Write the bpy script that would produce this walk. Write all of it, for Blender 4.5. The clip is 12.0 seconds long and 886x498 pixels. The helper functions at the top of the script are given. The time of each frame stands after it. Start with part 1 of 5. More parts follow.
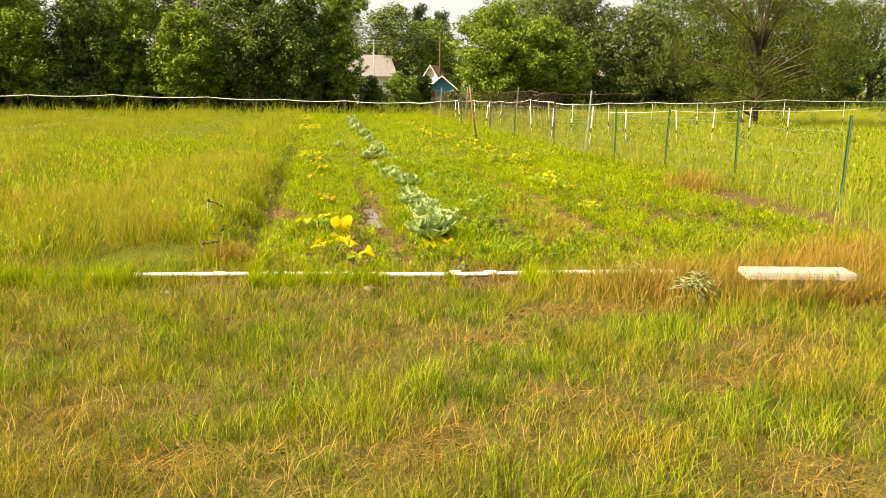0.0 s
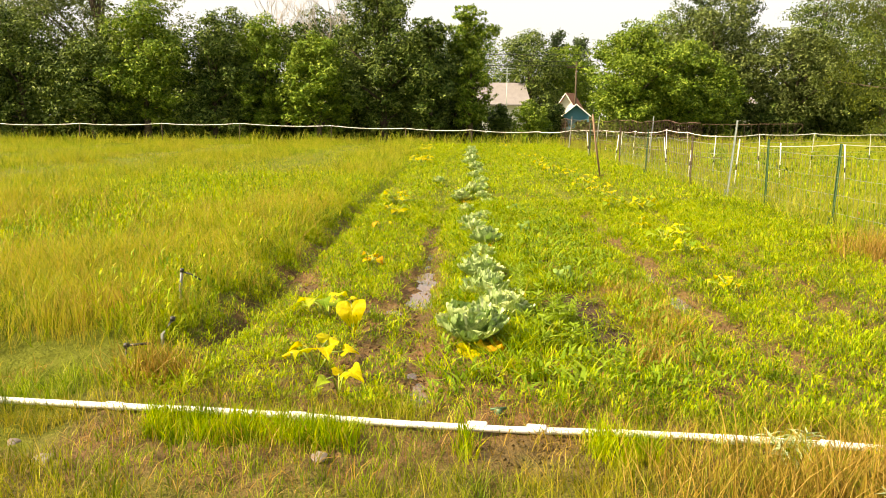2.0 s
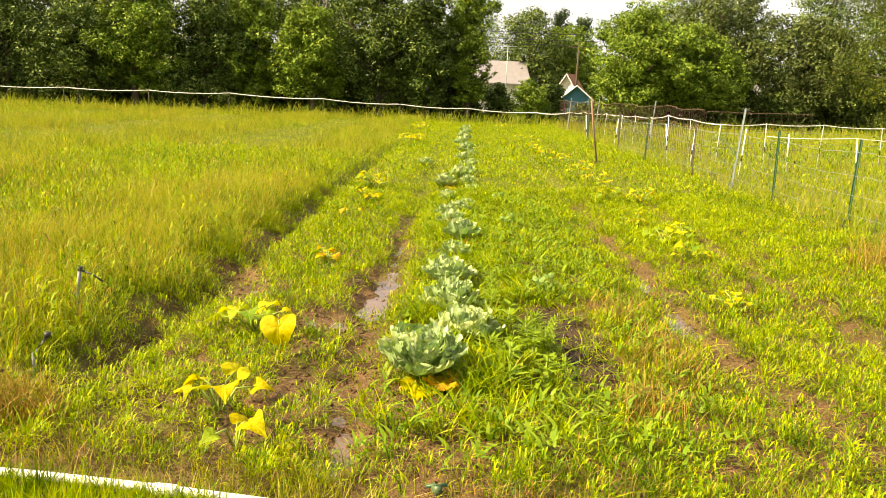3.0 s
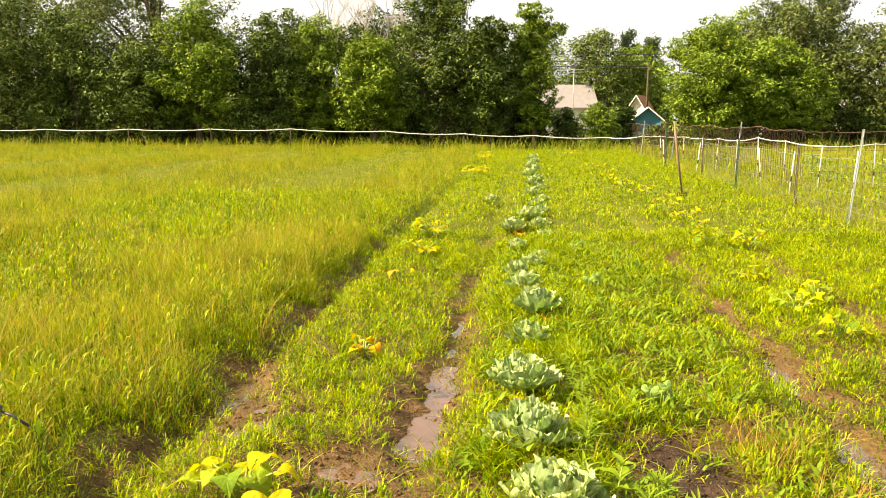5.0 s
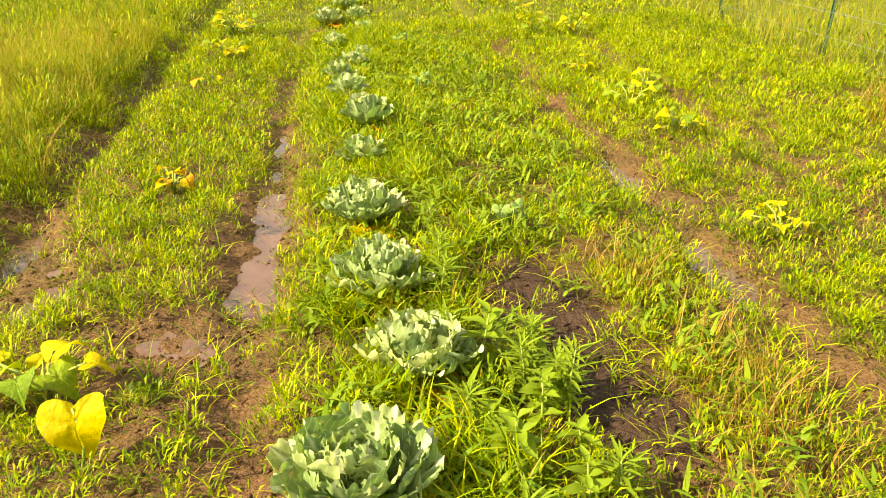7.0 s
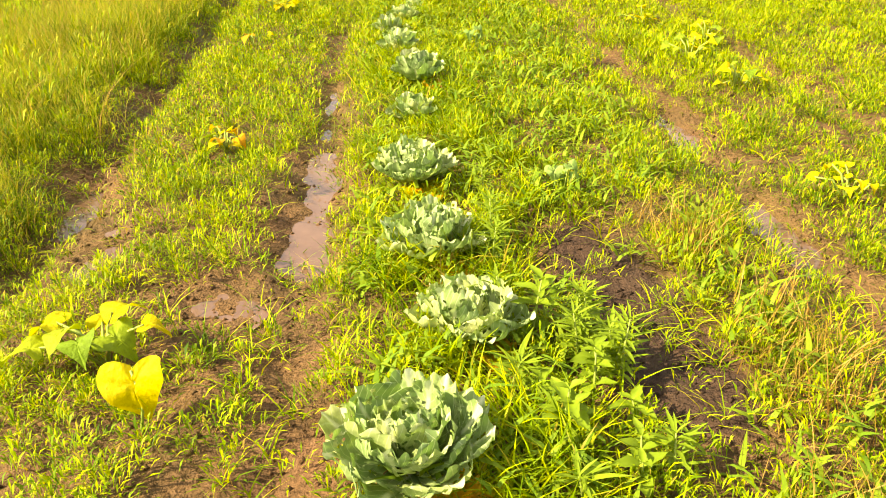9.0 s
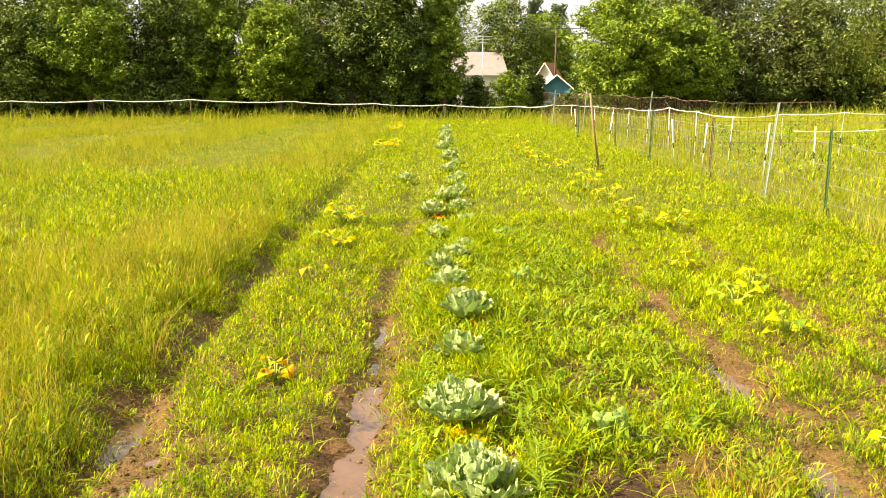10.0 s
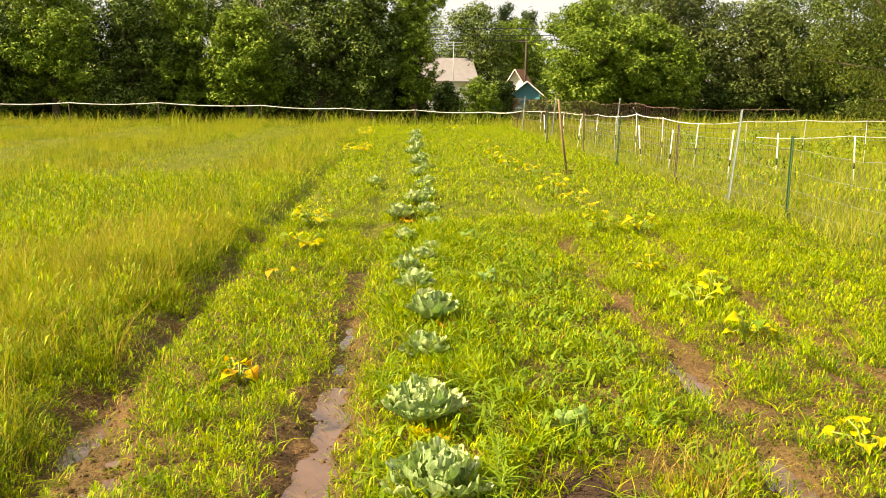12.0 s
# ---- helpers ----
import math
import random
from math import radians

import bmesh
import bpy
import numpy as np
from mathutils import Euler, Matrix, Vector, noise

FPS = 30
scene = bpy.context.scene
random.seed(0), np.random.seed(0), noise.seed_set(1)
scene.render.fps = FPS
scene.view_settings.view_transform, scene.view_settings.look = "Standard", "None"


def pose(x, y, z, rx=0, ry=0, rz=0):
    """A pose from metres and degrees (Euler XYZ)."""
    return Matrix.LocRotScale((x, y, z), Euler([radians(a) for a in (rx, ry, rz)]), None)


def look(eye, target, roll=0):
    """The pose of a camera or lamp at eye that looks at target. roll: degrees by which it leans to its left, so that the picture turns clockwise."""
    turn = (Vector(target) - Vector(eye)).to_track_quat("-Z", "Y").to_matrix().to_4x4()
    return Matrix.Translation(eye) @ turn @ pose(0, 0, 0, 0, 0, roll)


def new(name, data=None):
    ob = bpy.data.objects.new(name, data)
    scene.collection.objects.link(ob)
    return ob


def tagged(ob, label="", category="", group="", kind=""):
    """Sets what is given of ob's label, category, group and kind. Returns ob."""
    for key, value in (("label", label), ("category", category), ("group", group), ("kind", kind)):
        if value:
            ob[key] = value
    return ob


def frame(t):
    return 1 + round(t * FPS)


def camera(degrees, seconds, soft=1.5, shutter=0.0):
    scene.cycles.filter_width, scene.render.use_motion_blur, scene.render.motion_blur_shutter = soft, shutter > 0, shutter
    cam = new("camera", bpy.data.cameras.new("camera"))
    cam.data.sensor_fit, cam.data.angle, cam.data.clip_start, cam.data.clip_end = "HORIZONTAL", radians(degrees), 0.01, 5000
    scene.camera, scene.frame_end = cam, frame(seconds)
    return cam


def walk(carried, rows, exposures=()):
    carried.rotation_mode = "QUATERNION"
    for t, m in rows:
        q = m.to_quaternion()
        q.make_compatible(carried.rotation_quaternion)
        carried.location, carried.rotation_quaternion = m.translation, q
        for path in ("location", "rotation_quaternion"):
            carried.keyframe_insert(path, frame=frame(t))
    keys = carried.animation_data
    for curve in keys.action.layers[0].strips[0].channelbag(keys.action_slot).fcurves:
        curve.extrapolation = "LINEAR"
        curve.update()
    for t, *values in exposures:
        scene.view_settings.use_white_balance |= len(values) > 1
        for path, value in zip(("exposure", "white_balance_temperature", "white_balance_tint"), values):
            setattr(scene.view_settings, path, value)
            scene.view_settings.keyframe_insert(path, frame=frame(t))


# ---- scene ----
cam = camera(58.3, 12.0, 0.95)
PATH = [
    (0, (-1.526, -5.769, 1.429), (-1.104, -3.854, 1.034), 0.3),
    (0.5, (-1.267, -5.158, 1.489), (-0.912, -3.215, 1.177), -2.0),
    (1, (-0.926, -4.595, 1.482), (-0.679, -2.636, 1.166), 0.60),
    (1.2, (-0.826, -4.316, 1.44), (-0.563, -2.343, 1.246), 0.00),
    (1.5, (-0.697, -3.982, 1.466), (-0.484, -2.033, 1.07), 1.70),
    (2, (-0.46, -3.463, 1.457), (-0.378, -1.492, 1.128), 0.30),
    (2.5, (-0.33, -3.007, 1.475), (-0.133, -1.057, 1.078), 0.75),
    (3, (-0.171, -2.466, 1.464), (-0.078, -0.506, 1.08), 2.35),
    (3.2, (-0.073, -2.279, 1.435), (-0.182, -0.314, 1.074), 0.00),
    (4.8, (-0.095, -0.986, 1.535), (-0.223, 0.976, 1.173), -2.00),
    (5, (-0.119, -0.858, 1.554), (-0.199, 1.114, 1.231), 0.15),
    (5.5, (-0.193, -0.534, 1.59), (-0.122, 1.455, 1.394), 0.4),
    (6, (-0.258, -0.33, 1.603), (-0.036, 1.604, 1.145), 0.3),
    (6.5, (-0.188, -0.3, 1.632), (0.197, 1.587, 1.091), 0.9),
    (6.6, (-0.153, -0.325, 1.619), (0.265, 1.545, 1.047), 0.2),
    (6.9, (-0.177, -0.285, 1.602), (0.224, 1.518, 0.834), 0.4),
    (7, (-0.173, -0.298, 1.588), (0.182, 1.487, 0.757), 0.1),
    (7.2, (-0.164, -0.279, 1.595), (0.122, 1.474, 0.676), -0.6),
    (8.8, (-0.047, -0.356, 1.578), (0.122, 1.402, 0.64), -2.3),
    (9, (-0.172, -0.246, 1.611), (0.051, 1.507, 0.675), -1.3),
    (9.5, (-0.199, -0.232, 1.672), (-0.059, 1.664, 1.051), -0.5),
    (10, (-0.186, -0.237, 1.677), (-0.045, 1.717, 1.274), -0.1),
    (10.5, (-0.183, -0.237, 1.682), (-0.043, 1.736, 1.39), -0.3),
    (11, (-0.164, -0.253, 1.668), (0.055, 1.715, 1.386), -0.5),
    (11.5, (-0.169, -0.258, 1.654), (0.036, 1.701, 1.31), -1.1),
    (12, (-0.154, -0.27, 1.654), (0.06, 1.68, 1.265), 0.4),
]
EXPOSURES = ((0, 1.42, 8550, 7), (2.5, 1.54, 8550, 7), (5.5, 1.62, 8550, 7), (6.0, 1.30, 8550, 7), (6.5, 1.54, 8550, 7), (7.0, 1.58, 8550, 7), (8.8, 1.82, 8550, 7), (9.5, 1.9, 8550, 7), (10.5, 1.55, 8550, 7), (12, 1.44, 8550, 7))
walk(cam, [(t, look(eye, target, roll)) for t, eye, target, roll in PATH], EXPOSURES)

# ---- light ----
TO_SUN = Vector((-0.74, -0.13, 0.62)).normalized()
SUN_ELEV = math.asin(TO_SUN.z)
SUN_AZ = math.atan2(TO_SUN.x, TO_SUN.y)
world = bpy.data.worlds.new("World")
scene.world = world
world.use_nodes = True
wt = world.node_tree
wbg = wt.nodes["Background"]
sky = wt.nodes.new("ShaderNodeTexSky")
sky.sky_type, sky.sun_disc = "NISHITA", False
sky.sun_elevation, sky.sun_rotation = SUN_ELEV, SUN_AZ
sky.dust_density, sky.air_density = 6.0, 1.0
haze = wt.nodes.new("ShaderNodeMix")
haze.data_type = "RGBA"
haze.inputs[0].default_value = 0.62
haze.inputs[7].default_value = (6.5, 6.95, 8.1, 1)
wt.links.new(sky.outputs[0], haze.inputs[6])
wt.links.new(haze.outputs[2], wbg.inputs[0])
wbg.inputs[1].default_value = 0.075
sun = new("sun", bpy.data.lights.new("sun", "SUN"))
sun.data.energy, sun.data.angle, sun.data.color = 5.0, radians(0.8), (1.0, 0.90, 0.72)
sun.matrix_world = look(TO_SUN * 50, (0, 0, 0))

rng = np.random.default_rng(7)


# ---- materials ----
def material(name, rough=0.8, metal=0.0, spec=0.3):
    m = bpy.data.materials.new(name)
    m.use_nodes = True
    nt = m.node_tree
    b = nt.nodes["Principled BSDF"]
    b.inputs["Roughness"].default_value = rough
    b.inputs["Metallic"].default_value = metal
    b.inputs["Specular IOR Level"].default_value = spec
    return m, nt, b


def coords(nt, scale):
    tc = nt.nodes.new("ShaderNodeTexCoord")
    mp = nt.nodes.new("ShaderNodeMapping")
    mp.inputs["Scale"].default_value = (scale, scale, scale) if not isinstance(scale, tuple) else scale
    nt.links.new(tc.outputs["Object"], mp.inputs[0])
    return mp.outputs[0]


def noise_node(nt, scale, detail=4.0, rough=0.6):
    n = nt.nodes.new("ShaderNodeTexNoise")
    n.inputs["Scale"].default_value = 1.0
    n.inputs["Detail"].default_value, n.inputs["Roughness"].default_value = detail, rough
    nt.links.new(coords(nt, scale), n.inputs["Vector"])
    return n.outputs["Fac"]


def ramp(nt, fac, stops):
    r = nt.nodes.new("ShaderNodeValToRGB")
    els = r.color_ramp.elements
    while len(els) < len(stops):
        els.new(0.5)
    for e, (p, c) in zip(els, stops):
        e.position, e.color = p, (*c, 1)
    nt.links.new(fac, r.inputs[0])
    return r.outputs[0]


def mix(nt, fac, a, b, mode="MIX"):
    m = nt.nodes.new("ShaderNodeMix")
    m.data_type, m.blend_type = "RGBA", mode
    for sock, v in ((m.inputs[0], fac), (m.inputs[6], a), (m.inputs[7], b)):
        if isinstance(v, bpy.types.NodeSocket):
            nt.links.new(v, sock)
        elif isinstance(v, tuple):
            sock.default_value = (*v, 1)
        else:
            sock.default_value = v
    return m.outputs[2]


def bump(nt, b, fac, strength, dist=0.02):
    n = nt.nodes.new("ShaderNodeBump")
    n.inputs["Strength"].default_value, n.inputs["Distance"].default_value = strength, dist
    nt.links.new(fac, n.inputs["Height"])
    nt.links.new(n.outputs[0], b.inputs["Normal"])


def plain(name, c1, c2, rough=0.6, metal=0.0, scale=30.0, big=3.0, bumps=0.2, spec=0.4):
    """Two-scale mottled surface between two colours."""
    m, nt, b = material(name, rough, metal, spec)
    fine, wide = noise_node(nt, scale, 6), noise_node(nt, big, 3)
    c = ramp(nt, fine, [(0.3, c1), (0.7, c2)])
    c = mix(nt, 0.35, c, ramp(nt, wide, [(0.35, c1), (0.65, c2)]))
    nt.links.new(c, b.inputs["Base Color"])
    bump(nt, b, fine, bumps, 0.01)
    return m


def leafy(name, stops, wide_stops=None, wide_scale=0.5, trans=0.30, rough=0.55, tcol=(1.25, 1.2, 0.6), use_object=False, tussock=0.0):
    """Leaf surface: colour by piece, drifting over the ground, partly letting light through."""
    m, nt, b = material(name, rough, 0.0, 0.12)
    if use_object:
        rnd = nt.nodes.new("ShaderNodeObjectInfo").outputs["Random"]
    else:
        rnd = nt.nodes.new("ShaderNodeNewGeometry").outputs["Random Per Island"]
    c = ramp(nt, rnd, stops)
    if wide_stops:
        w = noise_node(nt, wide_scale, 3, 0.6)
        c = mix(nt, ramp(nt, w, [(0.42, (0, 0, 0)), (0.66, (0.85, 0.85, 0.85))]), c, ramp(nt, rnd, wide_stops))
    if tussock:
        c = mix(nt, 1.0, c, ramp(nt, noise_node(nt, tussock, 2, 0.5), [(0.32, (0.44, 0.55, 0.44)), (0.5, (1, 1.04, 1)), (0.7, (1.22, 1.2, 1.0))]), "MULTIPLY")
    if use_object:
        spots = noise_node(nt, 38, 5, 0.65)
        c = mix(nt, 0.8, c, ramp(nt, spots, [(0.3, (0.62, 0.6, 0.45)), (0.5, (0.95, 0.95, 0.9)), (0.75, (1.12, 1.12, 1.0))]), "MULTIPLY")
        bump(nt, b, noise_node(nt, 55, 3), 0.5, 0.012)
    nt.links.new(c, b.inputs["Base Color"])
    tr = nt.nodes.new("ShaderNodeBsdfTranslucent")
    nt.links.new(mix(nt, 1.0, c, tcol, "MULTIPLY"), tr.inputs[0])
    ms = nt.nodes.new("ShaderNodeMixShader")
    ms.inputs[0].default_value = trans
    nt.links.new(b.outputs[0], ms.inputs[1])
    nt.links.new(tr.outputs[0], ms.inputs[2])
    nt.links.new(ms.outputs[0], nt.nodes["Material Output"].inputs[0])
    return m


G_A, G_B, G_C = (0.05, 0.11, 0.004), (0.18, 0.275, 0.007), (0.365, 0.375, 0.011)
D_A, D_B, D_C = (0.23, 0.13, 0.028), (0.31, 0.19, 0.045), (0.40, 0.29, 0.10)
M_LUSH = leafy("lush_grass", [(0, G_A), (0.45, G_B), (0.9, G_C), (0.97, D_B), (1, (0.27, 0.13, 0.05))], [(0, G_B), (1, G_C)], 0.45, tussock=6.5)
M_FRONT = leafy("mown_grass", [(0, (0.03, 0.07, 0.003)), (0.4, (0.14, 0.23, 0.007)), (0.78, (0.24, 0.30, 0.012)), (1, (0.38, 0.33, 0.09))], [(0, (0.15, 0.16, 0.01)), (0.5, (0.29, 0.22, 0.025)), (1, (0.38, 0.25, 0.06))], 1.1, tussock=3.5)
M_TALL = leafy("tall_grass", [(0, (0.045, 0.10, 0.004)), (0.5, (0.17, 0.245, 0.007)), (1, (0.38, 0.38, 0.03))], [(0, (0.11, 0.165, 0.007)), (0.55, (0.27, 0.27, 0.02)), (1, (0.36, 0.22, 0.045))], (0.16, 0.42, 0.3), tussock=2.2)
M_DRY = leafy("dry_grass", [(0, (0.11, 0.13, 0.01)), (0.25, D_A), (0.6, (0.33, 0.19, 0.035)), (1, D_C)], [(0, (0.14, 0.17, 0.01)), (1, D_B)], 1.6, trans=0.25, tcol=(1.1, 0.95, 0.6))
M_PALE = leafy("pale_meadow", [(0, (0.10, 0.17, 0.010)), (0.5, (0.22, 0.27, 0.016)), (1, (0.38, 0.36, 0.06))], [(0, G_B), (1, (0.31, 0.26, 0.05))], 0.25)
M_SEED = leafy("seed_heads", [(0, (0.30, 0.30, 0.03)), (0.6, (0.40, 0.36, 0.06)), (1, (0.40, 0.25, 0.07))], None, trans=0.45)
M_WEED = leafy("weed_leaf", [(0, (0.11, 0.20, 0.015)), (1, (0.20, 0.27, 0.02))], use_object=False)
M_YELLOW = leafy("yellowed_leaf", [(0, (0.46, 0.38, 0.012)), (0.6, (0.52, 0.45, 0.016)), (1, (0.38, 0.39, 0.016))], trans=0.4, use_object=True)
M_ORANGE = leafy("orange_leaf", [(0, (0.62, 0.30, 0.02)), (1, (0.6, 0.38, 0.03))], trans=0.4, use_object=True)
M_SQUASH = leafy("squash_leaf", [(0, (0.14, 0.24, 0.02)), (1, (0.28, 0.34, 0.02))], trans=0.35, use_object=True)
M_SAGE = leafy("silver_leaf", [(0, (0.22, 0.29, 0.16)), (1, (0.32, 0.38, 0.22))], trans=0.15, rough=0.8)
M_STALK = plain("green_stalk", (0.18, 0.25, 0.04), (0.28, 0.34, 0.06), 0.6)
M_TREE_A = leafy("bright_foliage", [(0, (0.03, 0.065, 0.007)), (0.55, (0.115, 0.20, 0.018)), (1, (0.30, 0.37, 0.06))], [(0, (0.07, 0.125, 0.012)), (1, (0.19, 0.25, 0.035))], 0.4, 0.15)
# near-black low stops paint the shade between leaves, the pale top stop sunlit ones
M_TREE_B = leafy("shade_dark_foliage", [(0, (0.012, 0.028, 0.004)), (0.55, (0.042, 0.08, 0.011)), (1, (0.23, 0.29, 0.075))], [(0, (0.025, 0.05, 0.008)), (1, (0.17, 0.22, 0.05))], 0.4, 0.10)
M_TREE_C = leafy("grey_foliage", [(0, (0.045, 0.068, 0.018)), (0.6, (0.09, 0.122, 0.032)), (1, (0.19, 0.22, 0.075))], None, trans=0.15)
M_TREE_D = leafy("pine_foliage", [(0, (0.03, 0.055, 0.025)), (1, (0.085, 0.12, 0.05))], None, trans=0.1)
M_WILLOW = leafy("feathery_foliage", [(0, (0.016, 0.027, 0.003)), (0.6, (0.05, 0.07, 0.006)), (1, (0.125, 0.145, 0.016))], [(0, (0.022, 0.036, 0.004)), (1, (0.055, 0.072, 0.008))], 0.35, 0.2)
M_BARK = plain("bark", (0.04, 0.03, 0.022), (0.11, 0.085, 0.062), 0.95, 0, 12, 2, 0.8, 0.1)
M_DEADWOOD = plain("dead_wood", (0.28, 0.24, 0.2), (0.42, 0.37, 0.32), 0.95, 0, 12, 2, 0.5, 0.1)
M_PVC = plain("white_pvc", (0.72, 0.71, 0.68), (0.82, 0.82, 0.8), 0.4, 0, 20, 4, 0.05)
M_OLDWHITE = plain("weathered_white_paint", (0.26, 0.21, 0.16), (0.56, 0.52, 0.47), 0.8, 0, 9, 2, 0.3)
M_GREYTUBE = plain("grey_tube", (0.10, 0.105, 0.11), (0.2, 0.205, 0.21), 0.5)
M_BLACK = plain("black_rubber", (0.012, 0.012, 0.013), (0.03, 0.03, 0.03), 0.5)
M_GREENPOST = plain("green_painted_steel", (0.03, 0.075, 0.035), (0.055, 0.115, 0.055), 0.5, 0.2)
M_GREYPOST = plain("galvanised_steel", (0.25, 0.29, 0.28), (0.38, 0.42, 0.42), 0.5, 0.5)
M_DARKPOST = plain("dark_wood_post", (0.06, 0.045, 0.03), (0.14, 0.10, 0.07), 0.9)
M_WIRE = plain("rusty_wire", (0.10, 0.055, 0.04), (0.2, 0.13, 0.10), 0.7, 0.5)
M_GREYWIRE = plain("grey_wire", (0.2, 0.21, 0.2), (0.35, 0.36, 0.34), 0.5, 0.6)
M_TAPE = plain("white_fence_tape", (0.68, 0.66, 0.62), (0.82, 0.81, 0.78), 0.6)
M_WOOD = plain("tool_handle", (0.16, 0.09, 0.055), (0.28, 0.18, 0.12), 0.7)
M_SHINGLE = plain("grey_shingle", (0.17, 0.155, 0.165), (0.25, 0.23, 0.24), 0.9)
M_SHINGLE2 = plain("orange_shingle", (0.22, 0.08, 0.04), (0.3, 0.13, 0.075), 0.9)
M_SIDING = plain("white_siding", (0.7, 0.69, 0.66), (0.8, 0.79, 0.76), 0.7)
M_BLUE = plain("blue_siding", (0.07, 0.26, 0.36), (0.1, 0.33, 0.43), 0.7)
M_GLASS, _, gb = material("window_glass", 0.05, 0.0, 0.6)
gb.inputs["Base Color"].default_value = (0.03, 0.035, 0.04, 1)
M_STONE = plain("field_stone", (0.13, 0.10, 0.085), (0.26, 0.22, 0.19), 0.9)

# soil: red-brown mud, wetter and darker patches, crumbs
M_SOIL, nt, b = material("red_mud", 0.9, 0, 0.12)
f1, f2, f3 = noise_node(nt, 45, 8), noise_node(nt, 2.2, 5), noise_node(nt, 0.35, 3)
c = ramp(nt, f1, [(0.25, (0.075, 0.034, 0.018)), (0.55, (0.175, 0.086, 0.048)), (0.8, (0.29, 0.165, 0.10))])
c = mix(nt, ramp(nt, f2, [(0.45, (0, 0, 0)), (0.7, (0.6, 0.6, 0.6))]), c, (0.075, 0.036, 0.02))
c = mix(nt, ramp(nt, f3, [(0.35, (0.15, 0.15, 0.15)), (0.65, (0.6, 0.6, 0.6))]), c, (0.075, 0.075, 0.014))
tc = nt.nodes.new("ShaderNodeTexCoord")
sep = nt.nodes.new("ShaderNodeSeparateXYZ")
nt.links.new(tc.outputs["Object"], sep.inputs[0])


def calc(nt, op, a, b_):
    n = nt.nodes.new("ShaderNodeMath")
    n.operation = op
    for sock, v in zip(n.inputs, (a, b_)):
        if isinstance(v, bpy.types.NodeSocket):
            nt.links.new(v, sock)
        else:
            sock.default_value = v
    return n.outputs[0]


# old grass litter lies wherever the land is not hoed
row = calc(nt, "SUBTRACT", sep.outputs[0], calc(nt, "MULTIPLY", sep.outputs[1], 0.065))
off = calc(nt, "SUBTRACT", calc(nt, "ABSOLUTE", calc(nt, "SUBTRACT", row, 1.35), 0.0), 3.3)
far_off = calc(nt, "MULTIPLY", calc(nt, "SUBTRACT", sep.outputs[1], 9.0), 0.25)
back = calc(nt, "SUBTRACT", -0.3, sep.outputs[1])
# a strip of much darker soil colour beside the cabbages
dark_strip = calc(nt, "ADD", calc(nt, "POWER", calc(nt, "DIVIDE", calc(nt, "SUBTRACT", sep.outputs[0], 0.84), 0.26), 2.0), calc(nt, "POWER", calc(nt, "DIVIDE", calc(nt, "SUBTRACT", sep.outputs[1], 2.15), 0.85), 2.0))
dark_strip = calc(nt, "ADD", dark_strip, calc(nt, "MULTIPLY", calc(nt, "SUBTRACT", f2, 0.5), 1.6))
c = mix(nt, ramp(nt, dark_strip, [(0.6, (0.85, 0.85, 0.85)), (1.0, (0, 0, 0))]), c, mix(nt, f1, (0.018, 0.010, 0.008), (0.075, 0.045, 0.035)))
wild = calc(nt, "ADD", calc(nt, "MAXIMUM", calc(nt, "MAXIMUM", off, far_off), back), calc(nt, "SUBTRACT", f2, 0.5))
straw = mix(nt, f1, (0.055, 0.06, 0.010), (0.19, 0.145, 0.04))
litter = mix(nt, ramp(nt, back, [(0.0, (0, 0, 0)), (0.5, (1, 1, 1))]), mix(nt, f1, (0.055, 0.085, 0.006), (0.15, 0.165, 0.018)), straw)
wild = ramp(nt, wild, [(0.0, (0, 0, 0)), (0.35, (0.85, 0.85, 0.85))])
c = mix(nt, wild, c, litter)
nt.links.new(c, b.inputs["Base Color"])
nt.links.new(calc(nt, "MAXIMUM", ramp(nt, f2, [(0.4, (0.9, 0.9, 0.9)), (0.66, (0.38, 0.38, 0.38))]), calc(nt, "MULTIPLY", wild, 1.2)), b.inputs["Roughness"])
lumps = noise_node(nt, 16, 6, 0.65)
bump(nt, b, calc(nt, "ADD", lumps, calc(nt, "MULTIPLY", f1, 0.4)), 1.0, 0.05)

# standing muddy water
M_WATER, nt, b = material("muddy_water", 0.06, 0, 0.6)
f = noise_node(nt, 6, 4)
nt.links.new(ramp(nt, f, [(0.3, (0.085, 0.045, 0.028)), (0.7, (0.14, 0.08, 0.052))]), b.inputs["Base Color"])
bump(nt, b, f, 0.12, 0.01)

# cabbage leaf: blue-green, pale midrib and side veins
M_CAB, nt, b = material("cabbage_leaf", 0.5, 0, 0.4)
tc = nt.nodes.new("ShaderNodeTexCoord")
sep = nt.nodes.new("ShaderNodeSeparateXYZ")
nt.links.new(tc.outputs["Object"], sep.inputs[0])
ab = nt.nodes.new("ShaderNodeMath")
ab.operation = "ABSOLUTE"
nt.links.new(sep.outputs[0], ab.inputs[0])
sub = nt.nodes.new("ShaderNodeMath")
sub.operation = "MULTIPLY_ADD"
sub.inputs[1].default_value = -1.1
nt.links.new(ab.outputs[0], sub.inputs[0])
nt.links.new(sep.outputs[1], sub.inputs[2])
sn = nt.nodes.new("ShaderNodeMath")
sn.operation = "SINE"
mu = nt.nodes.new("ShaderNodeMath")
mu.operation = "MULTIPLY"
mu.inputs[1].default_value = 190.0
nt.links.new(sub.outputs[0], mu.inputs[0])
nt.links.new(mu.outputs[0], sn.inputs[0])
oi = nt.nodes.new("ShaderNodeObjectInfo")
